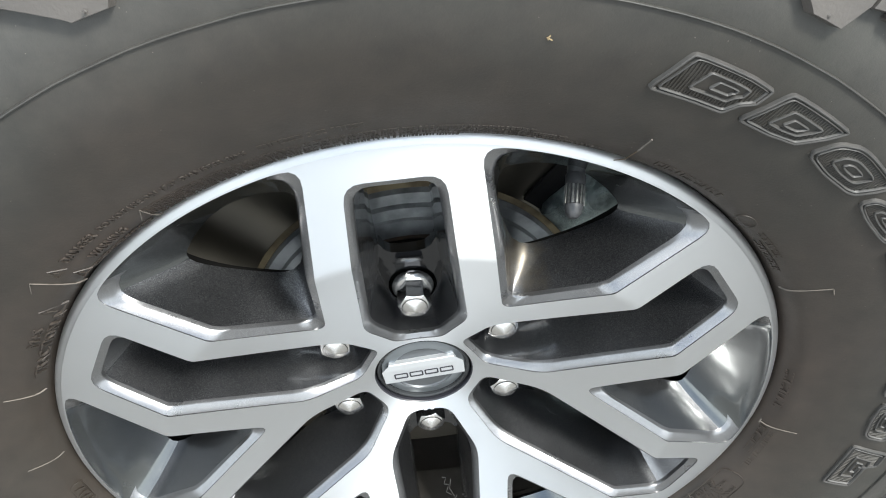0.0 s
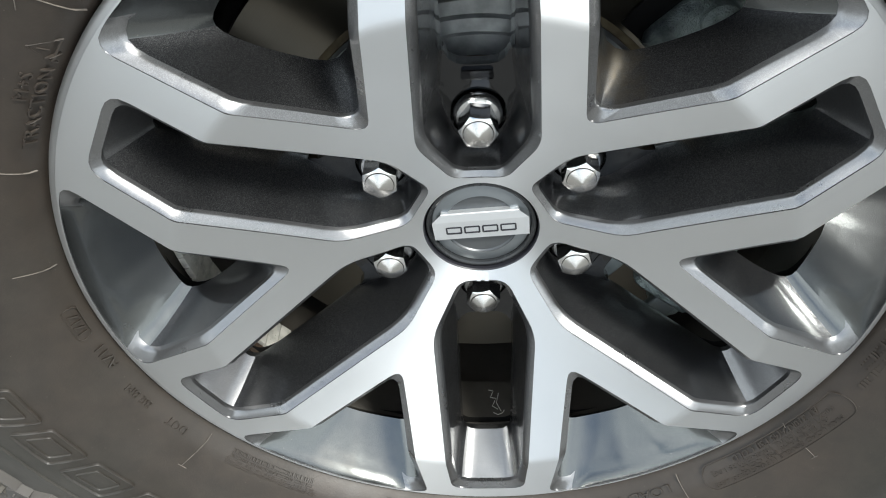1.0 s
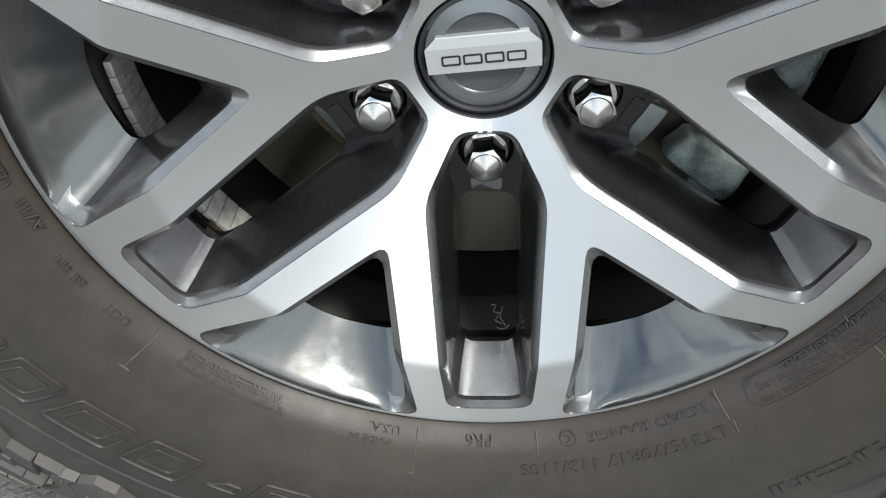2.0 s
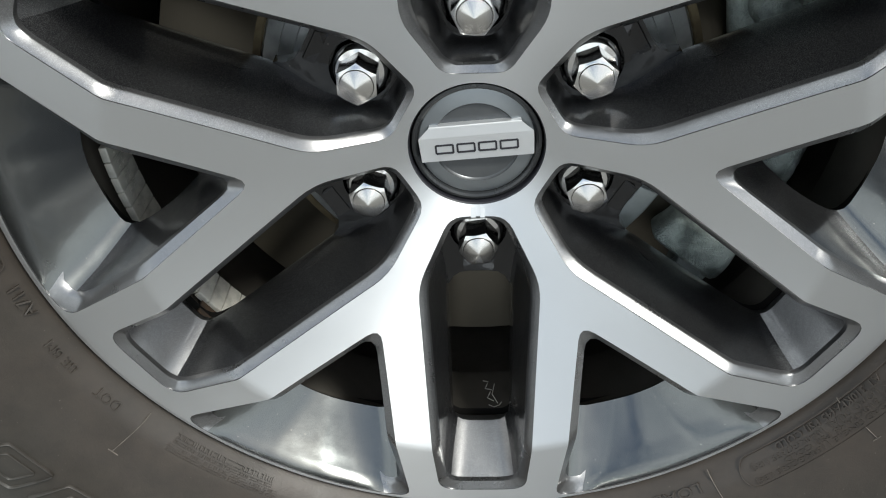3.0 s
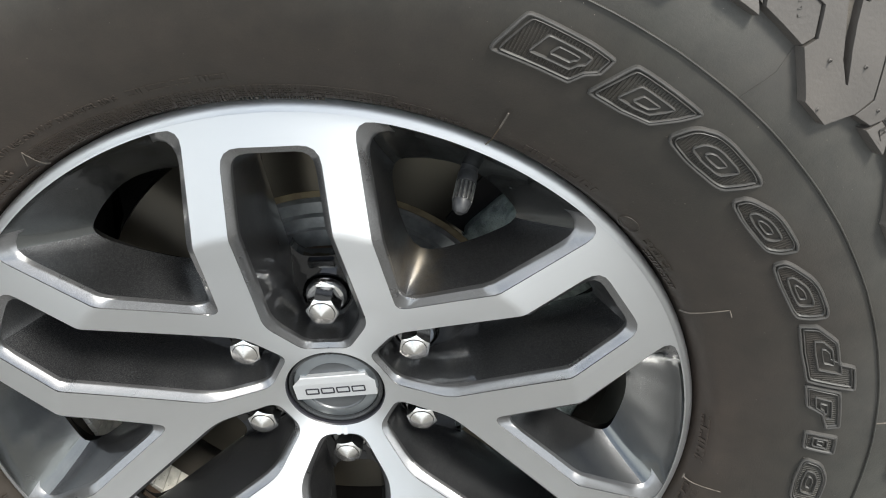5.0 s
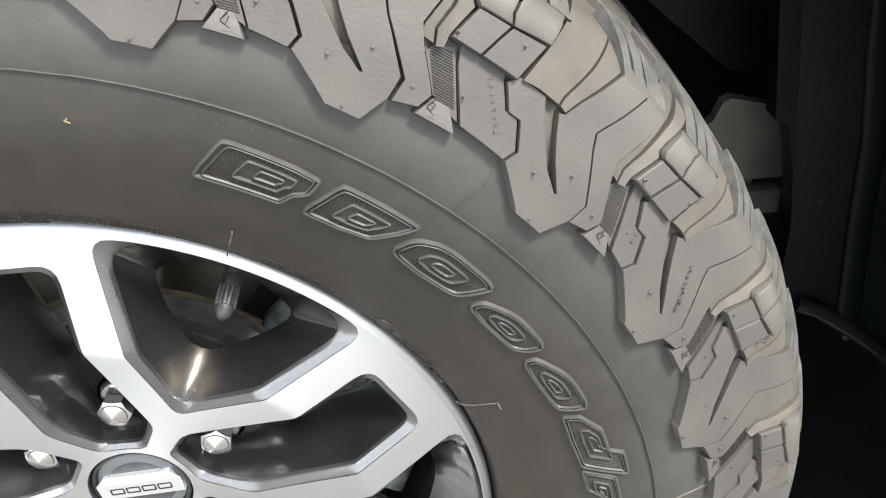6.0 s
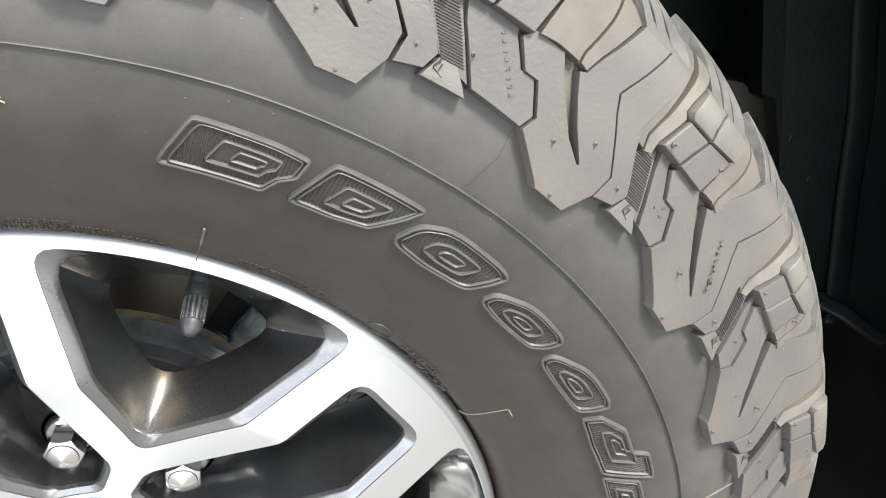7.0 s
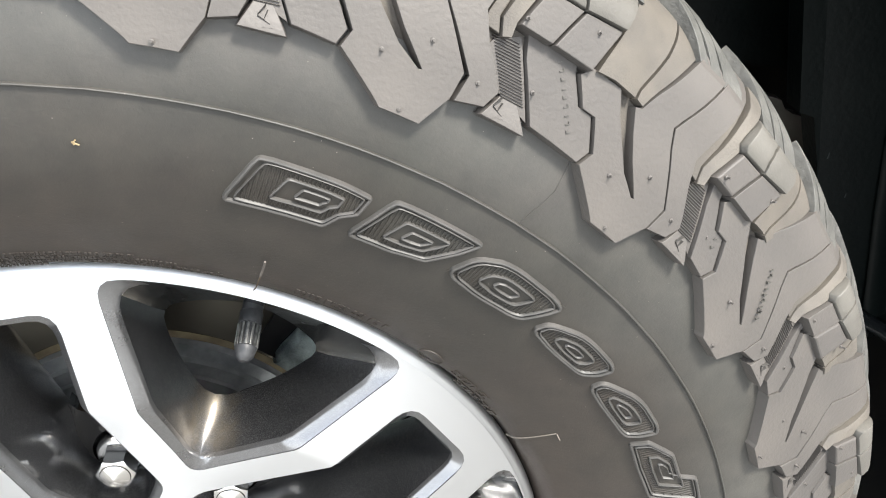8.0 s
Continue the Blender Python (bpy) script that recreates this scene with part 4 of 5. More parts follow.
PLATE_FAR = [(5.78, 365.2), (5.42, 370.6), (6.58, 381.3), (7.56, 381.3), (8.7, 390.2), (8.9, 394.6)]           # from the next tip
BLOCK = [[(-2.5, 393.2), (-4.28, 392.9), (-4.97, 407.9), (-3.09, 407.5)], [(-4.44, 392.9), (-6.72, 392.7), (-7.15, 409.5), (-5.12, 407.9)]]
ROLL = [[(-3.05, 408.2), (-2.73, 409.8), (-2.78, 414), (-3.01, 418.3), (-3.4, 424.5), (-5.4, 424.8), (-5.08, 420.5), (-4.62, 416), (-4.62, 411.4), (-4.92, 408.6)],
        [(-5.06, 408.6), (-4.78, 411.6), (-4.78, 415.8), (-5.24, 420.5), (-5.56, 424.8), (-7.5, 424.8), (-7.26, 419.5), (-7.2, 410.2)]]
EDGE = [[(-3.5, 426.5), (-5.5, 426.5), (-5.9, 445), (-5.8, 462), (-3.9, 462), (-3.7, 445)], [(-5.68, 426.5), (-7.5, 426.5), (-7.6, 445), (-7.7, 462), (-5.98, 462), (-6.08, 445)]]
FILL = [(-1.05, 389), (-1.02, 393.3), (-1.42, 405.7), (-1.74, 416.3), (-2.0, 424), (-2.12, 440), (-2.2, 440), (-2.17, 424), (-1.97, 415.4), (-1.86, 403.6), (-1.60, 393.7), (-1.9, 388.2)]
RAMP = [(-2.02, 387.6), (-1.74, 393.6), (-2.00, 403.4), (-2.12, 415.4), (-2.32, 424), (-2.36, 440), (-2.3, 460), (-3.6, 460), (-3.45, 440), (-3.2, 425), (-2.85, 418), (-2.60, 413.5), (-2.55, 409.6), (-2.88, 407.4), (-2.36, 393.5), (-2.4, 388.5)]
SADDLE_LUG = [(4.28, 394.2), (4.80, 395.0), (4.80, 398.5), (4.16, 415.1), (3.95, 424), (3.6, 440), (3.2, 460), (0.8, 460), (1.35, 446), (1.78, 429.5), (2.45, 421.6), (3.78, 402.8)]
SADDLE_BLOCK = [(4.98, 394.9), (5.9, 395.0), (6.95, 394.0), (6.62, 409.5), (6.3, 424), (6.2, 440), (5.9, 460), (3.4, 460), (3.78, 440), (4.13, 424), (4.34, 415.2), (4.98, 398.6)]
HATCH = [(-3.22, 371.6), (-5.25, 367.2), (-3.55, 385.5), (-3.05, 391.5), (-1.85, 386.6), (-1.72, 384.6)]
CROWN = [[(-2, 464), (-6.5, 467), (-7, 492), (-3, 498), (0.5, 488)], [(1, 466), (5.2, 466), (6.5, 480), (4, 500), (-0.5, 505)], [(-7, 500), (-2, 505), (-1, 530), (-5, 540), (-8, 522)], [(-0.5, 512), (5, 508), (7, 530), (2, 546)], [(-6, 548), (-1, 542), (4, 552), (2, 580), (-4, 575)]]
FACE_LUG = [(2.2, 1.42, 24, 27), (1.24, 0.28, 28, 20), (0.10, -1.75, 17, 8)]          # strips on the running face: two angles at the edge, two lengths in mm
FACE_BLOCK = [(-3.8, -5.0, 27, 24), (-5.19, -6.25, 25, 19), (-6.45, -7.9, 18, 9)]
TIPS = [105.2, 88.2, 71.05, 57.35, 41.5, 27.45, 13.9]
TIPS += [13.9 - (13.9 + 254.8) / 18 * k for k in range(1, 18)]
LEAN = [0.3, 0.3, 0.3, 0.0, 0.0, 1.0, 1.2] + [0.5] * 17      # how far each lug's heel reaches towards the pitch before it
PITCH = 14.0
RAISE = 0.0017
pads = {}


def scaled(outline, kn, kp):
    return [(a * (kp if a > 0 else kn), s / 1000) for a, s in outline]


def lug_outline(lean):
    return [(a, s / 1000) for a, s in LUG_FOOT] + [(a + lean, s / 1000) for a, s in LUG_CORNER] + [(a + lean * max(0.0, min(1.0, (s - 368) / 24)) * (1.0 if s < 410 else 0.6), s / 1000) for a, s in LUG_GROOVE] + [(a, s / 1000) for a, s in LUG_ARM]


def plate_outline(gap, kn, lean):
    return [(a * kn, s / 1000) for a, s in PLATE_NEAR] + [(a + lean - gap, s / 1000) for a, s in PLATE_FAR]


def lug_height(a, s):
    return 0.0045 + 0.0035 * min(1, max(0, (s - 0.36) / 0.08)) - 0.0052 * max(0.0, min(1.0, (s - 0.421) / 0.026))


def block_height(a, s):
    return 0.0092 + 0.0006 * (s - 0.393) / 0.015


def roll_height(a, s):
    """A soft roll over the tread's edge."""
    t = max(0.0, min(1.0, (s - 0.408) / 0.0168))
    return 0.0086 + 0.0042 * math.sin(math.pi * min(1.0, 0.12 + t * 0.9)) ** 0.8 - 0.0034 * t * t


def fill_height(a, s):
    return 0.0044


def ramp_height(a, s):
    """Rises from the slit towards the block, and towards the tread."""
    return 0.0046 + 0.0026 * max(0.0, min(1.0, (-a - 1.9) / 0.7)) + 0.0012 * max(0.0, min(1.0, (s - 0.39) / 0.03)) - 0.0042 * max(0.0, min(1.0, (s - 0.421) / 0.026))


def saddle_height(a, s):
    """Hollow in the middle, rising towards both ends."""
    t = max(0.0, min(1.0, (s - 0.394) / 0.06))
    return 0.0036 + 0.0030 * (1 - t) ** 2 + 0.0014 * max(0.0, min(1.0, (a - 4.9) / 1.6)) - 0.0022 * max(0.0, min(1.0, (s - 0.421) / 0.026))


def face_height(a, s):
    """The running face, just over the edge of the tread."""
    return 0.0066 + 0.0018 * max(0.0, min(1.0, (s - 0.421) / 0.02)) - 0.002 * max(0.0, min(1.0, (s - 0.445) / 0.02))


def face_strip(a0, a1, l0, l1, edge):
    """One strip of the running face, slanting back from the tread's edge."""
    lean = 0.118
    near = [(a0 + lean * l0 * t, edge + l0 * t) for t in (0, 0.3, 0.62, 1)]
    far = [(a1 + lean * l1 * t, edge + l1 * t) for t in (1, 0.6, 0.35, 0)]
    near[1] = (near[1][0] - 0.1, near[1][1])
    far[1] = (far[1][0] - 0.1, far[1][1])
    return near + far


def wedge_height(a, s):
    return 0.0005 + 0.0045 * max(0, min(1, (0.377 - s) / 0.013))


DUSTY = {"hollow_ramp", "hollow_saddle", "slit_fill"}
FINE = {"block_roll", "hollow_saddle", "hollow_ramp", "tread_strip"}


def tread_pads():
    for i, tip in enumerate(TIPS):
        up = round(((TIPS[i - 1] - tip) % 360) / 0.2) * 0.2
        gap = round(((tip - TIPS[(i + 1) % len(TIPS)]) % 360) / 0.2) * 0.2
        kp, kn, lean, ahead = up / PITCH, gap / PITCH, LEAN[i], LEAN[(i + 1) % len(TIPS)]
        jobs = [("tread_lug", 0, lug_outline(lean), lug_height), ("side_lug", 0, scaled(LUG_SMALL, kn, 1.0), lug_height), ("recess_plate", 0, plate_outline(gap, kn, ahead), 0.0042),
                ("wedge", 0, scaled(WEDGE, kn, kp), wedge_height), ("hollow_ramp", 0, scaled(RAMP, kn, kp), ramp_height), ("slit_fill", 0, scaled(FILL, kn, kp), fill_height),
                ("hollow_saddle", 0, [(a + lean * 0.6, s / 1000) for a, s in SADDLE_LUG], saddle_height), ("hollow_saddle", 1, [(a * kp if a > 5.8 else a + lean * 0.6, s / 1000) for a, s in SADDLE_BLOCK], saddle_height)]
        jobs += [("shoulder_block", h, scaled(BLOCK[h], kn, kp), block_height) for h in (0, 1)] + [("block_roll", h, scaled(ROLL[h], kn, kp), roll_height) for h in (0, 1)] + [("edge_block", h, scaled(EDGE[h], kn, kp), 0.0044) for h in (0, 1)]
        jobs += [("tread_strip", j, [(a + lean * 0.6, s / 1000) for a, s in face_strip(*f, 420.6)], face_height) for j, f in enumerate(FACE_LUG)]
        jobs += [("tread_strip", j + 3, scaled(face_strip(*f, 423.6), kn, kp), face_height) for j, f in enumerate(FACE_BLOCK)]
        jobs += [("crown_block", j, scaled(c, kn, kp), 0.0050) for j, c in enumerate(CROWN)]
        for name, j, outline, height in jobs:
            key = (name, j, gap, up, lean, ahead)
            top = (lambda a, q, h=height: h(a, q) + RAISE) if callable(height) else height + RAISE
            if key in pads:
                ob = new(name, pads[key])
                ob.parent = tyre
            else:
                mat = DUST_RUBBER if name in DUSTY else ROLL_RUBBER if name == "block_roll" else FACE_RUBBER if name == "tread_strip" else LUG_RUBBER
                ob = pad(name, outline, top, tyre, "", mat, worn={"block_roll": 0.0026, "shoulder_block": 0.0010}.get(name, 0.0008), flare=0.9 if name in ("tread_lug", "side_lug", "recess_plate", "wedge", "shoulder_block") else 0.3, **({"step_s": 0.003, "step_a": 0.6} if name in FINE else {"step_s": 0.005} if "lug" in name or "edge" in name else {}))
                pads[key] = ob.data
            ob.rotation_euler = (0, -radians(tip), 0)


v, f = revolve([(lambda q: (q[0].x + q[1].x * h, q[0].y + q[1].y * h))(tyre_at(sv)) for sv, h in ((0.3735, -0.0004), (0.3765, 0.0016), (0.385, 0.0028), (0.40, 0.0030), (0.42, 0.0030), (0.435, 0.0026), (0.455, 0.0018), (0.47, 0.0006), (0.478, -0.0004))], 200)
mesh_object("shoulder_band", v, f, DUST_RUBBER, tyre, "raised band under the shoulder lugs", True, 60)
tread_pads()


# thin ridges on the sidewall
def ridge(name, path, width, height, label="", parent=None, mat=None):
    """A thin raised line along (degrees, s) points."""
    bm = bmesh.new()
    rows = []
    for i, (a, s) in enumerate(path):
        a0, s0 = path[max(0, i - 1)]
        a1, s1 = path[min(len(path) - 1, i + 1)]
        r = tyre_at(s)[0].x
        tx, ty = radians(a1 - a0) * r, s1 - s0
        ln = math.hypot(tx, ty) or 1
        nx, ny = -ty / ln, tx / ln
        rows.append([bm.verts.new(skin(s + ny * o * width, radians(a) + nx * o * width / r, h)) for o, h in ((-0.5, -0.0003), (-0.30, height * 0.85), (0.0, height), (0.30, height * 0.85), (0.5, -0.0003))])
    for a, b in zip(rows, rows[1:]):
        for i in range(4):
            bm.faces.new((a[i], a[i + 1], b[i + 1], b[i]))
    return part(name, bm, mat or RUBBER, parent or tyre, label, True, 45)


ridge("mould_ring", [(k * 2, 0.3335 + 0.0003 * noise.noise((k * 0.7, 0.3, 1.7))) for k in range(181)], 0.0013, 0.0015, "thin raised ring on the sidewall")
TICKS = [(24.2, 24.8, 0.239, 0.2674), (-10.9, -9.7, 0.2385, 0.2615), (119.0, 118.7, 0.2400, 0.2556), (134.6, 134.8, 0.2395, 0.2671), (159.4, 158.6, 0.2388, 0.261), (175.6, 175.2, 0.2390, 0.260),
         (-142.5, -143.0, 0.2390, 0.2655), (-100.95, -101.0, 0.2388, 0.266), (-82.95, -83.0, 0.239, 0.2533), (-56.0, -55.9, 0.239, 0.2568), (-55.5, -55.65, 0.2575, 0.2650), (-35.2, -35.3, 0.257, 0.2650), (-35.2, -35.3, 0.2395, 0.2430)]
for a0, a1, r0, r1 in TICKS:
    r0 = max(r0, 0.2413)
    ridge("mould_line", [(a0 + (a1 - a0) * k / 8, r0 + (r1 - r0) * k / 8) for k in range(9)], 0.0005, 0.0006, "thin pale radial moulding line", None, FLASH)
for hook in ([(24.8, 0.2674), (23.6, 0.2668)], [(134.8, 0.2671), (136.65, 0.2631)], [(118.7, 0.2556), (120.35, 0.2480)], [(-142.1, 0.2655), (-143.6, 0.2655)], [(-100.6, 0.266), (-101.4, 0.266)], [(-34.8, 0.2652), (-35.9, 0.2650)], [(-11.3, 0.2413), (-10.2, 0.2413)]):
    ridge("line_hook", hook, 0.0006, 0.0007, "short pale hook", None, FLASH)

# ---- small things on the tread: moulding pins, hatching, fine print, dust-coloured straws ----
PINS = [(3.5, 368.4, 1), (1.1, 377.1, 1), (-2.16, 371.0, 1), (1.4, 352.4, 1), (-5.34, 377.0, 0), (-2.97, 395.7, 2), (-6.9, 405.0, 2)]


def pin_bm(h):
    bm = lathe_bm([(0.0010, 0.0), (0.0009, -0.0004), (0.0005, -0.0005), (0.0005, -h), (0, -h)], 8)
    return bm


pin_mesh = None
for i, tip in enumerate(TIPS):
    for j, (da, r, lv) in enumerate(PINS):
        s = r / 1000
        a = radians(tip + da)
        h = (0.0040, lug_height(0, s), 0.0095)[lv] + RAISE
        p0, p1 = Vector(skin(s, a, h)), Vector(skin(s, a, h + 0.01))
        if pin_mesh is None:
            ob = part("moulding_pin", pin_bm(0.0016), LUG_RUBBER, tyre)
            pin_mesh = ob.data
        else:
            ob = new("moulding_pin", pin_mesh)
            ob.parent = tyre
        ob.matrix_local = Matrix.Translation(p0) @ Vector((0, -1, 0)).rotation_difference((p1 - p0).normalized()).to_matrix().to_4x4() @ Matrix.Diagonal((1, 0.5 + 1.6 * ((i * 7 + j * 5) % 6) / 6, 1, 1))
for i, tip in enumerate(TIPS[1:10]):
    kn = (TIPS[i + 1] - TIPS[i + 2]) / PITCH
    bed = pad("hatch_bed", [(tip + a * kn, s / 1000) for a, s in HATCH], 0.0042, tyre, "", LUG_RUBBER)
    for k in range(20):
        s = 371.0 + 0.92 * k
        near, far = -3.2 + (s - 371.6) * 0.1, -5.05 + (s - 368.5) * 0.0935
        ridge("hatch_line", [(tip + (far + 0.1) * kn, (s + 0.3) / 1000), (tip + (near - 0.1) * kn, s / 1000)], 0.00062, 0.0049, "", None, LUG_RUBBER)
for tip in TIPS[:10]:
    for a0, s0, a1, s1 in ((-4.3, 0.3650, -3.6, 0.3668), (-3.95, 0.3660, -4.05, 0.3690), (-3.6, 0.3672, -3.9, 0.3705), (-4.5, 0.3640, -3.9, 0.3635)):
        ridge("wedge_mark", [(tip + a0, s0), (tip + a1, s1)], 0.0006, 0.0066, "", None, WORN)
# fine raised figures on some plates and lugs, too worn to read
for tip, (a0, s0), (a1, s1), n, hh in ((57.35, (-6.0, 0.3905), (-8.5, 0.372), 9, 0.0058), (27.45, (2.86, 0.390), (0.73, 0.374), 9, 0.0080), (41.5, (-5.2, 0.389), (-6.2, 0.376), 5, 0.0058)):
    bm = bmesh.new()
    for k in range(n):
        t = k / (n - 1)
        a, s = radians(tip + a0 + (a1 - a0) * t), s0 + (s1 - s0) * t
        p0, p1 = Vector(skin(s, a, hh)), Vector(skin(s, a, hh + 0.01))
        m = Matrix.Translation(p0) @ Vector((0, -1, 0)).rotation_difference((p1 - p0).normalized()).to_matrix().to_4x4()
        box(bm, (0.0019, 0.0010, 0.0004), (0, 0, 0), None, 0)
        bmesh.ops.transform(bm, matrix=m, verts=bm.verts[-8:])
        if k % 3:
            box(bm, (0.0004, 0.0010, 0.0013), ((k % 2 - 0.5) * 0.0014, 0, 0.0004), None, 0)
            bmesh.ops.transform(bm, matrix=m, verts=bm.verts[-8:])
    part("worn_figures", bm, RUBBER, tyre, "small raised bars")

ridge("mould_seam", [(47.6, 0.3335), (47.3, 0.342), (46.9, 0.352), (47.2, 0.3645)], 0.0007, 0.0005, "thin moulding seam")
ridge("mould_seam", [(6.3, 0.3335), (6.1, 0.342), (6.4, 0.353), (6.5, 0.3655)], 0.0010, 0.0008, "pale moulding seam", None, FLASH)

# a thin vent hair that stands off the rubber near the rim
hair = tube("vent_hair", [skin(r, radians(a), h) for a, r, h in ((62.2, 0.2412, 0.0020), (62.35, 0.2480, 0.0022), (62.5, 0.2580, 0.0024))], 0.00030, HAIR, tyre, "thin brown rubber vent hair", 6)
tube("hair_tip", [skin(r, radians(a), h) for a, r, h in ((62.5, 0.2580, 0.0024), (62.6, 0.2640, 0.0024), (62.65, 0.2672, 0.0024), (62.7, 0.2690, 0.0024))], 0.00048, FLASH, hair, "pale tip", 6)

# ---- raised marks on the sidewall: plain outlined shapes ----
def closed(pts, ease=0.17):
    """A closed path with its long sides cut into short steps and its corners eased."""
    for cut in (ease, 0.25):
        out, m = [], len(pts)
        for i in range(m):
            (a0, r0), (a1, r1) = pts[i], pts[(i + 1) % m]
            out += [(a0 + (a1 - a0) * t, r0 + (r1 - r0) * t) for t in ((cut, 1 - cut) if cut > 0.2 else (cut, 0.5, 1 - cut))]
        pts = out
    return [(a, r / 1000) for a, r in pts + pts[:2]]


def shrunk(pts, k, k2=None):
    ca, cr = sum(p[0] for p in pts) / len(pts), sum(p[1] for p in pts) / len(pts)
    return [(ca + (a - ca) * k, cr + (r - cr) * (k2 or k)) for a, r in pts]


def span_at(pts, r):
    """The angles between which a level r lies inside the outline."""
    hits = []
    for i in range(len(pts)):
        (a0, r0), (a1, r1) = pts[i], pts[(i + 1) % len(pts)]
        if (r0 > r) != (r1 > r):
            hits.append(a0 + (a1 - a0) * (r - r0) / (r1 - r0))
    return sorted(hits)


def raised_mark(pts, core=True, ease=0.17):
    base = pad("raised_mark", [(a, r / 1000) for a, r in shrunk(pts, 0.99, 0.99)], 0.0005, tyre, "raised outlined shape with fine hatching")
    base.name = "raised_mark"
    ridge("outline", closed(shrunk(pts, 0.985, 0.98), ease), 0.0021, 0.0020, "", base, WORN)
    inner = shrunk(pts, 0.84, 0.80)
    ridge("inner_outline", closed(shrunk(pts, 0.88, 0.85), ease), 0.0010, 0.0018, "", base, WORN)
    hub = shrunk(pts, 0.50, 0.46)
    if core:
        ridge("core_outline", closed(hub, ease), 0.0014, 0.0019, "", base, WORN)
        ridge("core_outline", closed(shrunk(pts, 0.24, 0.20), ease), 0.0010, 0.0018, "", base, WORN)
    a0, a1 = min(a for a, _ in inner), max(a for a, _ in inner)
    a, flip, flip_hub = a0 + 0.2, [(r, q) for q, r in inner], [(r, q) for q, r in hub]
    bm = bmesh.new()
    while a < a1 - 0.1:
        hits = span_at(flip, a)
        gap = span_at(flip_hub, a) if core else []
        marks = hits[:2] if len(gap) < 2 else [hits[0], gap[0], gap[1], hits[1]] if len(hits) >= 2 else []
        for lo, hi in zip(marks[::2], marks[1::2]):
            if hi - lo > 1.4:
                rows = []
                for q in range(4):
                    s = (lo + 0.5 + (hi - lo - 1.0) * q / 3) / 1000
                    rows.append([bm.verts.new(skin(s, radians(a + o), h)) for o, h in ((-0.08, 0.0004), (-0.035, 0.0010), (0.035, 0.0010), (0.08, 0.0004))])
                for p, q in zip(rows, rows[1:]):
                    for i in range(3):
                        bm.faces.new((p[i], p[i + 1], q[i + 1], q[i]))
        a += 0.31
    part("hatching", bm, RUBBER, base)


MARKS = [
    [(67.45, 297.1), (65.7, 319.4), (59.8, 318), (57.6, 316.5), (57.9, 308), (59.0, 304), (59.82, 296.8)],
    [(57.89, 296.9), (55.98, 319.5), (48.65, 318.9), (49.6, 311), (51.41, 299.8), (54.4, 296.9)],
    [(49.4, 299.4), (48.4, 312), (46, 318), (39.58, 316.5), (40.3, 308), (41.42, 297.9), (46, 296.3)],
    [(39.67, 298.6), (39.3, 306), (36, 313), (31.24, 312.8), (31.6, 304), (32.6, 297.6), (37, 296.4)],
    [(30.6, 297.3), (30.6, 304), (27, 313.2), (22.2, 313.6), (22.4, 304), (23, 296.7), (28, 295.8)],
    [(21.7, 297.5), (21.3, 306), (18.8, 314), (15.6, 313.5), (14.8, 321), (11.6, 320.6), (13.4, 296), (18, 295.5)],
    [(12.8, 295.5), (11.6, 313), (6.4, 313.6), (6.2, 306.5), (8.4, 304), (9.6, 295.8)],
    [(5.4, 296), (4.8, 313), (2.2, 313), (2.8, 296)],
    [(1.0, 297.5), (0.4, 308), (-2, 313.5), (-6.8, 313), (-6.4, 297.5), (-3, 295.6)],
    [(-8.6, 295.5), (-9.6, 320.5), (-12.2, 320.5), (-12.8, 313), (-17.2, 313), (-17.6, 294.5), (-13, 294.5)],
]
for k, m in enumerate(MARKS):
    raised_mark(m, True, 0.05 if k < 2 or k in (5, 6, 7, 9) else 0.17)
# the same kind of lettering along the bottom, in slanted blocks of unlike widths
for a, b in ((-127, -135.2), (-135.8, -145), (-145.6, -153.4), (-153.8, -161.6), (-162, -170), (-121.5, -125), (-112.5, -120.5), (-103.5, -111.5), (-95, -103), (-86, -94), (-77.5, -85)):
    tall = (294, 318) if a - b > 5 else (303, 309)
    shape = [(a, tall[0]), (a - 0.083 * (tall[1] - tall[0]), tall[1]), (b - 0.6, tall[1]), (b + 1.4, tall[0])]
    base = pad("raised_mark", [(q, r / 1000) for q, r in shrunk(shape, 0.98)], 0.0004, tyre, "raised slanted block with a plain outline")
    ridge("outline", closed(shape, 0.05), 0.0014, 0.0021, "", base)
    if a - b > 5:
        ridge("inner_outline", closed(shrunk(shape, 0.62, 0.56), 0.05), 0.0010, 0.0016, "", base)

# ---- words moulded into the rubber ----
def word(text, a_from, r_base, size, height=0.0009, sweep=None, kind="moulded_word"):
    """Letters along the sidewall, their tops outwards, read clockwise from the angle a_from; sweep: degrees to fill."""
    cu = bpy.data.curves.new("text", "FONT")
    cu.body, cu.size, cu.extrude, cu.resolution_u = text, size, 0.0005, 2
    tmp = bpy.data.objects.new("text", cu)
    me = bpy.data.meshes.new_from_object(tmp)
    bpy.data.objects.remove(tmp)
    bpy.data.curves.remove(cu)
    bm = bmesh.new()
    bm.from_mesh(me)
    bpy.data.meshes.remove(me)
    w = max(v_.co.x for v_ in bm.verts)
    k = radians(sweep) * (r_base + size * 0.35) / w if sweep else 1.0
    for v_ in bm.verts:
        x, y, z = v_.co
        v_.co = Vector(skin(r_base + y, radians(a_from) - x * k / (r_base + size * 0.35), height if z > 0 else -0.0004))
    ob = part(kind, bm, RUBBER, tyre, "moulded text on the sidewall")
    return ob


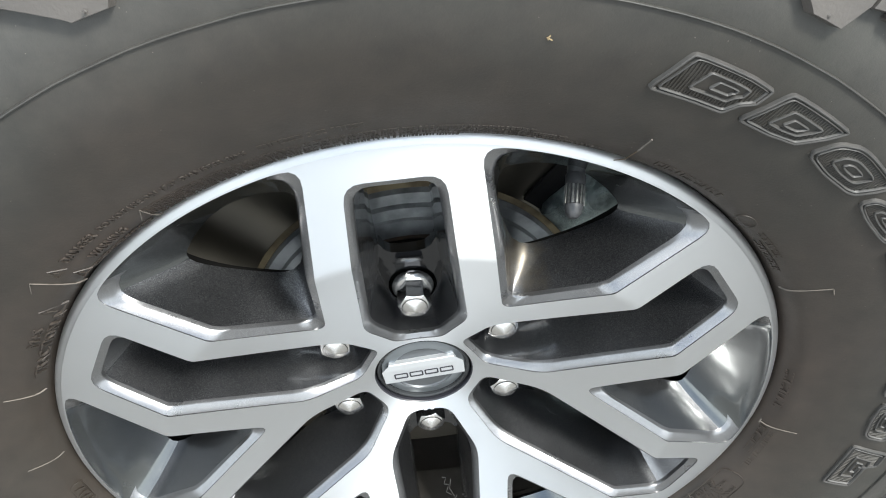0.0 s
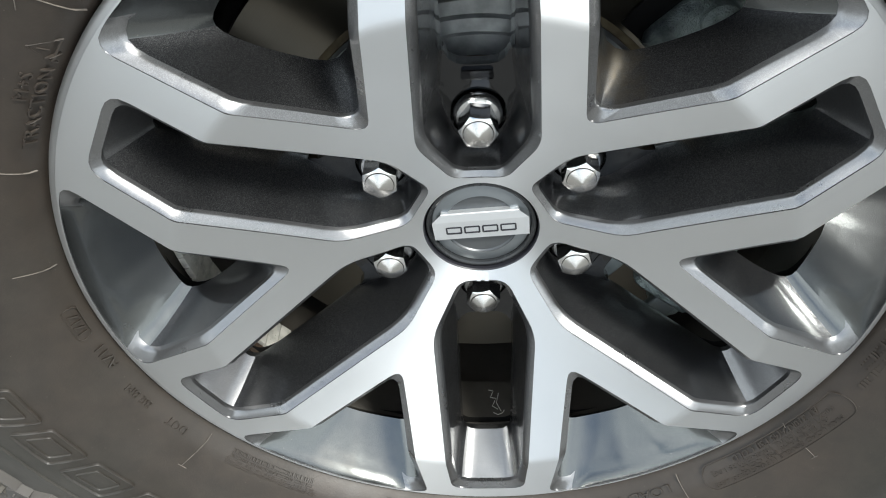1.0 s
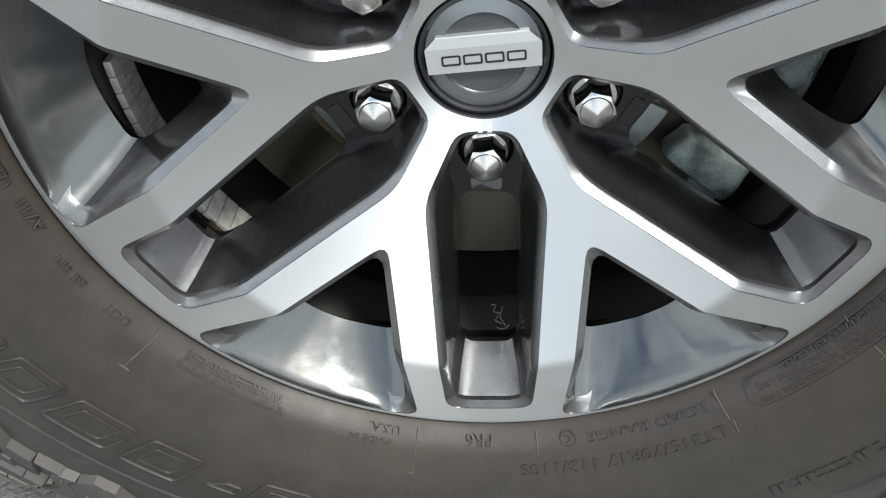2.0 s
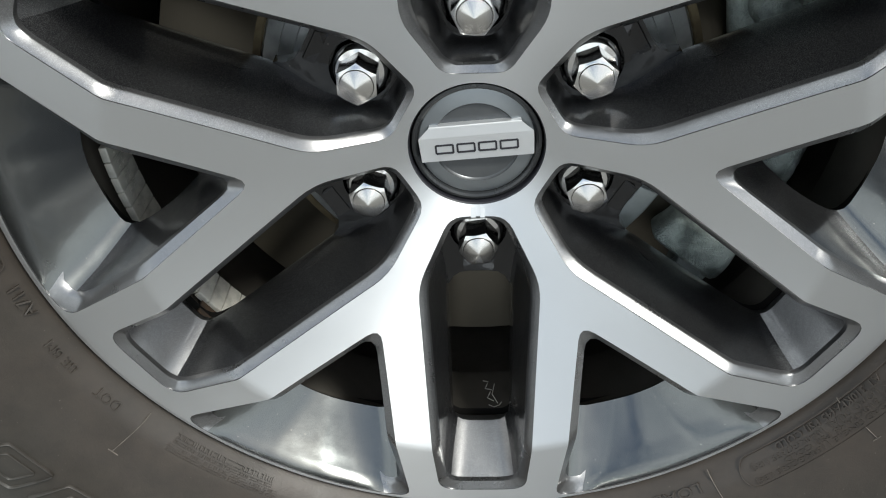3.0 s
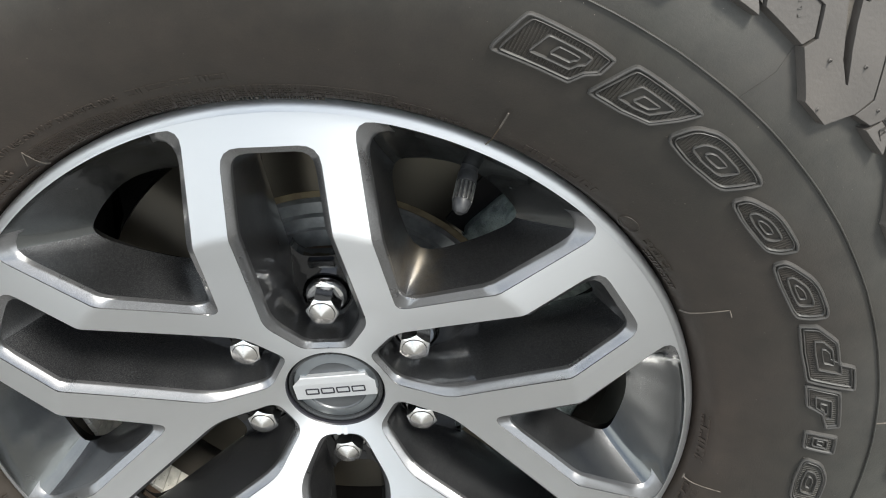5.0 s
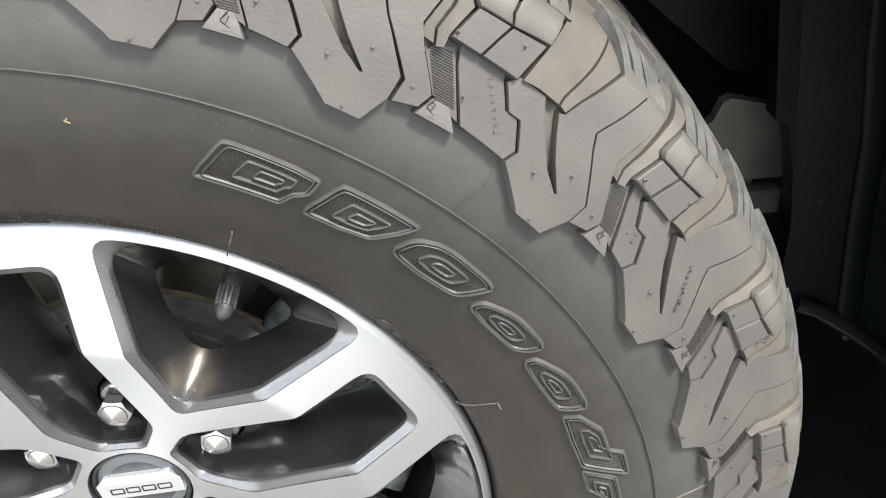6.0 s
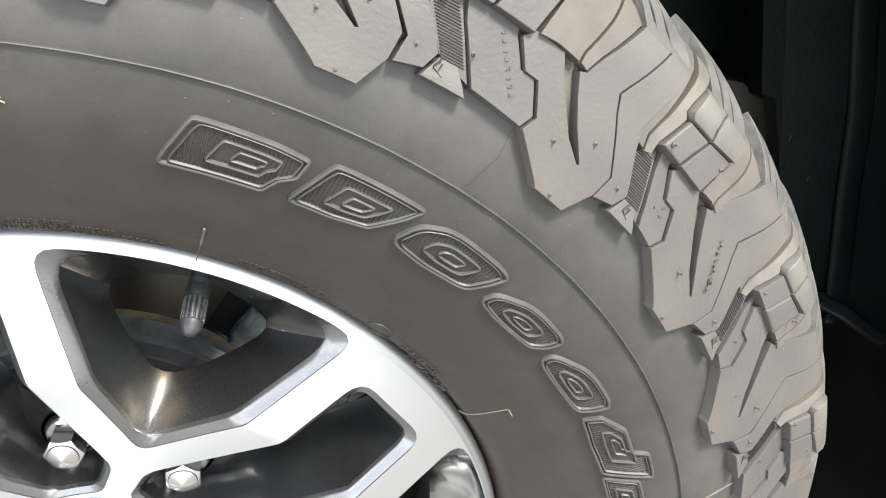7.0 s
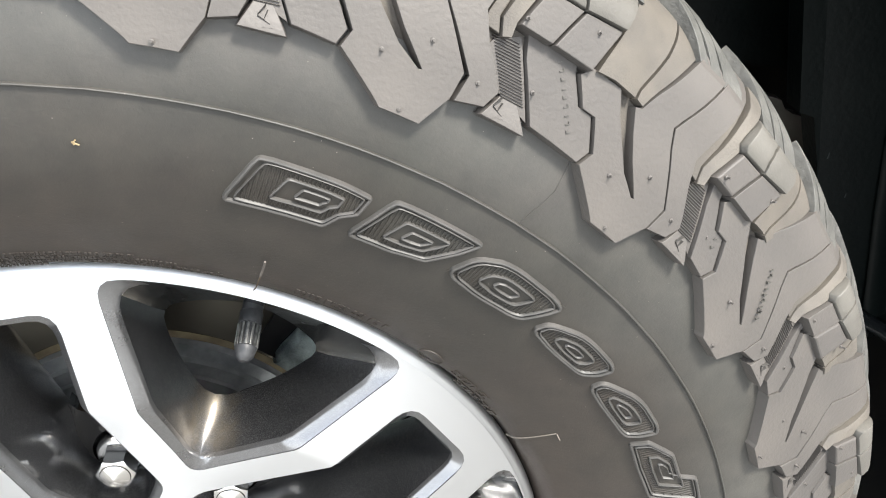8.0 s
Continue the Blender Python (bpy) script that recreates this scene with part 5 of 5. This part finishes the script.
def bars(a_from, a_to, r, size, seed, height=0.0004):
    """Small writing that cannot be read: a row of short raised bars."""
    rnd = random.Random(seed)
    bm = bmesh.new()
    a = a_from
    while a > a_to:
        wd = rnd.uniform(0.30, 0.75) * size / r
        for ra, rb in ((0.0, 0.2), (0.8, 1.0)) if rnd.random() < 0.5 else ((0.0, 1.0),):
            q = [(a, r + ra * size), (a, r + rb * size), (a - math.degrees(wd), r + rb * size), (a - math.degrees(wd), r + ra * size)]
            lo = [bm.verts.new(skin(s, radians(t), -0.0003)) for t, s in q]
            hi = [bm.verts.new(skin(s, radians(t), height)) for t, s in q]
            bm.faces.new(hi)
            for i in range(4):
                bm.faces.new((lo[i], lo[(i + 1) % 4], hi[(i + 1) % 4], hi[i]))
        a -= math.degrees(wd) + rnd.choice((0.22, 0.22, 0.26, 0.7)) * math.degrees(size / r)
    part("small_print", bm, RUBBER, tyre, "row of small raised bars")


def loop_mark(a, r, ra, rb, n=24):
    """A small oval outline on the sidewall: ra degrees across, rb metres high."""
    ridge("oval_mark", [(a + ra * math.cos(math.tau * k / n), r + rb * math.sin(math.tau * k / n)) for k in range(n + 1)], 0.0007, 0.0006, "small raised oval")


def oblong_mark(a0, a1, r0, r1):
    """A long rounded outline round a few rows of writing."""
    mid, half = 0.5 * (r0 + r1), 0.5 * (r1 - r0)
    da = math.degrees(half / mid)
    path = [(a0 - da * (1 - math.sin(math.pi * k / 8)), mid + half * math.cos(math.pi * k / 8)) for k in range(9)]
    n = max(4, int(abs(a1 - a0)))
    path += [(a0 - da + (a1 - a0 + 2 * da) * k / n, r0) for k in range(1, n)]
    path += [(a1 + da * (1 - math.sin(math.pi * k / 8)), mid - half * math.cos(math.pi * k / 8)) for k in range(9)]
    path += [(a1 + da + (a0 - a1 - 2 * da) * k / n, r1) for k in range(1, n + 1)]
    ridge("oblong_mark", path, 0.0006, 0.0006, "thin raised oblong outline")


def triangle_mark(a, r, half, tall):
    ridge("triangle_mark", [(a + half, r), (a, r + tall), (a - half, r), (a + half, r)], 0.0007, 0.0006, "small raised warning triangle")
    ridge("triangle_mark", [(a, r + tall * 0.25), (a, r + tall * 0.65)], 0.0007, 0.0006)


word("LOAD RANGE", -57.7, 0.2440, 0.0072, sweep=17.8)
loop_mark(-78.35, 0.2457, 1.15, 0.0037)
word("C", -77.85, 0.2437, 0.0055)
word("LT315/70R17 113/110S", -56.9, 0.2582, 0.0102, sweep=28.8)
word("PR6", -89.4, 0.2418, 0.0080, sweep=4.1)
word("MADE IN", -104.8, 0.2478, 0.0050, 0.0005, 6.1)
word("U.S.A.", -103.5, 0.2415, 0.0050, 0.0005, 4.7)
word("DOT", -146.4, 0.2440, 0.0066, sweep=4.1)
word("BE BM", -154.2, 0.2438, 0.0062, sweep=5.4)
word("A711", -163.6, 0.2416, 0.0062, sweep=4.5)
word("1717", -171.4, 0.2428, 0.0062, sweep=4.2)
oblong_mark(-170.7, -176.8, 0.2418, 0.2486)
word("M+S", 148.2, 0.2478, 0.0078, sweep=4.1)
word("TRACTION A", 155.2, 0.2418, 0.0068, sweep=14.2)
word("DANGER", 130.4, 0.2580, 0.0068, sweep=5.9)
word("DO NOT USE ON 17.5\" DIAMETER RIMS", 123.8, 0.2588, 0.0050, 0.0005, 19.5)
word("WARNING", 128.8, 0.2484, 0.0062, sweep=6.4)
word("MAX LOAD SINGLE 1150KG(2535 LBS)", -27.0, 0.2532, 0.0040, 0.0005, 23.8)
word("AT 310KPA(45 PSI) COLD", -29.0, 0.2497, 0.0040, 0.0005, 17.0)
word("MAX LOAD DUAL 1060KG(2335 LBS)", -27.0, 0.2462, 0.0040, 0.0005, 23.4)
word("AT 310KPA(45 PSI) COLD", -29.0, 0.2427, 0.0040, 0.0005, 17.0)
oblong_mark(-24.2, -52.2, 0.2420, 0.2575)
triangle_mark(132.5, 0.2562, 1.0, 0.0072)
triangle_mark(132.2, 0.2448, 1.0, 0.0066)
triangle_mark(140.6, 0.2432, 1.7, 0.0112)
for k, (a0, a1, r) in enumerate(((119, 74, 0.2525), (119, 70, 0.2497), (119, 66, 0.2469), (131, 120, 0.2432), (118, 82, 0.2441), (103, 92, 0.2590))):
    bars(a0, a1, r, 0.0020 if k < 5 else 0.0036, 10 + k)
for k, (a0, a1, r) in enumerate(((-121, -138, 0.2485), (-121, -138, 0.2462), (-122, -137.5, 0.2439), (-122, -137.5, 0.2416))):
    bars(a0, a1, r, 0.0016, 30 + k)
bars(164, 170.2, 0.2437, 0.0020, 35)
bars(164, 170.2, 0.2408, 0.0020, 36)
bars(3.8, -5.9, 0.2425, 0.0042, 41)
bars(-11.6, -21.0, 0.2472, 0.0032, 42)
bars(-11.6, -18.6, 0.2422, 0.0032, 43)
bars(58.6, 48, 0.2490, 0.0036, 44)
bars(38.3, 32.5, 0.2475, 0.0028, 45)
bars(36.5, 29, 0.2428, 0.0028, 46)
bars(-40, -56, 0.3050, 0.0066, 47, 0.0010)
loop_mark(41.6, 0.2482, 1.5, 0.0042)

# ---- ground ----
gv = [(-200, -200, 0), (200, -200, 0), (200, 200, 0), (-200, 200, 0)]
ground = mesh_object("ground", gv, [(0, 1, 2, 3)], ASPHALT)
tagged(ground, "grey coarse asphalt under the tyre", "ground", kind="structure")

# ---- wheel arch ----
arch = thing("wheel_arch_liner", "black plastic wheel arch liner behind the tyre", "wheel arch liner", (0, 0, HUB_Z))
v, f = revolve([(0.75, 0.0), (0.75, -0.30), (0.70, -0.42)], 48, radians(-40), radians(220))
mesh_object("liner_shell", v, f, SHADE_BLACK, arch, "", True, 40)
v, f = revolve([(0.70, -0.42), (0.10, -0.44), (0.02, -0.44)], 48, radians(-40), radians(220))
mesh_object("inner_wall", v, f, SHADE_BLACK, arch, "", True)
# the moulded panel behind the tyre's trailing side, its rib and its rolled lower edge
edge_line = [(0.455, 0.72), (0.464, 0.643), (0.470, 0.592), (0.481, 0.587), (0.490, 0.545), (0.496, 0.500), (0.496, 0.433), (0.510, 0.424), (0.528, 0.417), (0.560, 0.395), (0.597, 0.361), (0.616, 0.361), (0.632, 0.40), (0.66, 0.44), (0.74, 0.45)]
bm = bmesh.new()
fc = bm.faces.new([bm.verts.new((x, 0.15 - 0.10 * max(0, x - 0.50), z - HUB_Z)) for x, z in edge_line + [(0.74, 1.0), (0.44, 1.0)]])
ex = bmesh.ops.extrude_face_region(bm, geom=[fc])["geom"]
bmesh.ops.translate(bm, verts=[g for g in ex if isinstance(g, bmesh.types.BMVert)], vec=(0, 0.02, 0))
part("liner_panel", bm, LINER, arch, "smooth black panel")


tube("rolled_edge", [(x, 0.145 - 0.10 * max(0, x - 0.50), z - HUB_Z) for x, z in edge_line[7:14]], 0.007, LINER_GLOSS, arch, "glossy rolled lower edge")
tube("panel_rib", [(x, 0.147 - 0.10 * max(0, x - 0.50), z - HUB_Z) for x, z in ((0.525, 0.72), (0.533, 0.64), (0.543, 0.574), (0.547, 0.506), (0.553, 0.44), (0.556, 0.405))], 0.010, LINER, arch, "soft raised rib", 14, 0.28)
tube("lower_strut", [(0.535, 0.20, 0.42 - HUB_Z), (0.50, 0.21, 0.30 - HUB_Z), (0.47, 0.22, 0.18 - HUB_Z)], 0.012, LINER, arch, "", 10, 0.5)
ob = part("liner_bolt", lathe_bm([(0, -0.005), (0.004, -0.005), (0.006, -0.002), (0.009, -0.001), (0.009, 0.002)], 16), LINER_GLOSS, arch, "small round fastener")
ob.location = (0.60, 0.20, 0.335 - HUB_Z)
for x, z, ln in ((0.498, 0.560, 0.016), (0.530, 0.60, 0.005), (0.515, 0.52, 0.004), (0.56, 0.55, 0.005), (0.59, 0.60, 0.004), (0.58, 0.50, 0.004), (0.545, 0.47, 0.004), (0.51, 0.63, 0.004)):
    bm = bmesh.new()
    box(bm, (0.0012, 0.0006, ln), (x, 0.1495 - 0.10 * max(0, x - 0.50), z - HUB_Z), Matrix.Rotation(radians(14), 4, "Y"), 0.0002)
    part("scuff", bm, SCUFF, arch, "pale scuff")

# added black wall with ribs: hides the lit ground, stands in for darkness there
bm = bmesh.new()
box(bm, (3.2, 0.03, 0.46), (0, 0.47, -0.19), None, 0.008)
part("lower_backdrop", bm, LINER, arch, "plain dark wall added to close the view under the arch")
for z in (-0.05, -0.16, -0.27):
    bm = bmesh.new()
    box(bm, (0.7, 0.012, 0.012), (0.75, 0.449, z), Matrix.Rotation(radians(14), 4, "Y"), 0.004)
    part("backdrop_rib", bm, LINER_GLOSS, arch)

bracket = thing("chassis_bracket", "dusty grey metal bracket in the dark behind the tyre", "bracket", (0.47, 0.25, 0.445))
bm = bmesh.new()
outl = [(-0.08, 0.040), (0.0685, 0.040), (0.0684, 0.0866), (0.0594, 0.0933), (0.0516, 0.0962), (0.0443, 0.1022), (0.0402, 0.1104), (0.032, 0.1138), (0.0046, 0.1209), (-0.0022, 0.1174), (-0.0091, 0.1008), (-0.03, 0.090), (-0.08, 0.090)]
fc = bm.faces.new([bm.verts.new((x, 0, z)) for x, z in outl])
ex = bmesh.ops.extrude_face_region(bm, geom=[fc])["geom"]
bmesh.ops.translate(bm, verts=[g for g in ex if isinstance(g, bmesh.types.BMVert)], vec=(0, 0.012, 0))
part("plate", bm, BRACKET, bracket)
bm = bmesh.new()
box(bm, (0.10, 0.006, 0.05), (-0.01, 0.018, 0.045), None, 0.002)
part("web", bm, BRACKET, bracket, "web that joins plate and flange")
bm = bmesh.new()
box(bm, (0.14, 0.02, 0.026), (-0.006, 0.012, 0.013), None, 0.004)
part("flange", bm, BRACKET, bracket)
bm = bmesh.new()
fc = bm.faces.new([bm.verts.new((x, 0.004, z)) for x, z in [(-0.10, 0.235), (-0.034, 0.1757), (-0.0008, 0.1461), (0.0283, 0.1401), (0.0531, 0.1328), (0.10, 0.125), (0.10, 0.42), (-0.10, 0.42)]])
ex = bmesh.ops.extrude_face_region(bm, geom=[fc])["geom"]
bmesh.ops.translate(bm, verts=[g for g in ex if isinstance(g, bmesh.types.BMVert)], vec=(0, 0.03, 0))
bm.normal_update()
part("upper_shelf", bm, LINER, bracket, "black plastic piece above")

body = thing("body_panel", "dark painted body side round the wheel arch", "body panel", (0, 0, HUB_Z))
outer = [(1.6, -0.30), (1.6, 0.75), (-1.6, 0.75), (-1.6, -0.30)]
inner = [(0.56 * math.cos(radians(208 - 236 * k / 40)), 0.56 * math.sin(radians(208 - 236 * k / 40))) for k in range(41)]
bm = bmesh.new()
fc = bm.faces.new([bm.verts.new(W(u, vv_, 0.03)) for u, vv_ in outer + [(-0.6, -0.30)] + inner + [(0.6, -0.30)]])
ex = bmesh.ops.extrude_face_region(bm, geom=[fc])["geom"]
bmesh.ops.translate(bm, verts=[g for g in ex if isinstance(g, bmesh.types.BMVert)], vec=(0, 0.03, 0))
part("fender", bm, BODY, body)

# a bit of dry straw stuck to the sidewall
p0, p1 = Vector(skin(0.3130, radians(77.0), 0.0004)), Vector(skin(0.3130, radians(77.0), 0.01))
straw = thing("dry_straw", "tiny dry straw husk stuck to the tyre sidewall", "straw", p0 + Vector((0, 0, HUB_Z)))
for turn, ln in ((35, 0.0028), (-40, 0.0018), (80, 0.0012)):
    bm = bmesh.new()
    box(bm, (ln, 0.0005, 0.0005), (ln * 0.3, 0, 0), None, 0.0001)
    bmesh.ops.rotate(bm, verts=bm.verts, cent=(0, 0, 0), matrix=Matrix.Rotation(radians(turn), 3, "Y"))
    part("husk", bm, STRAW, straw)
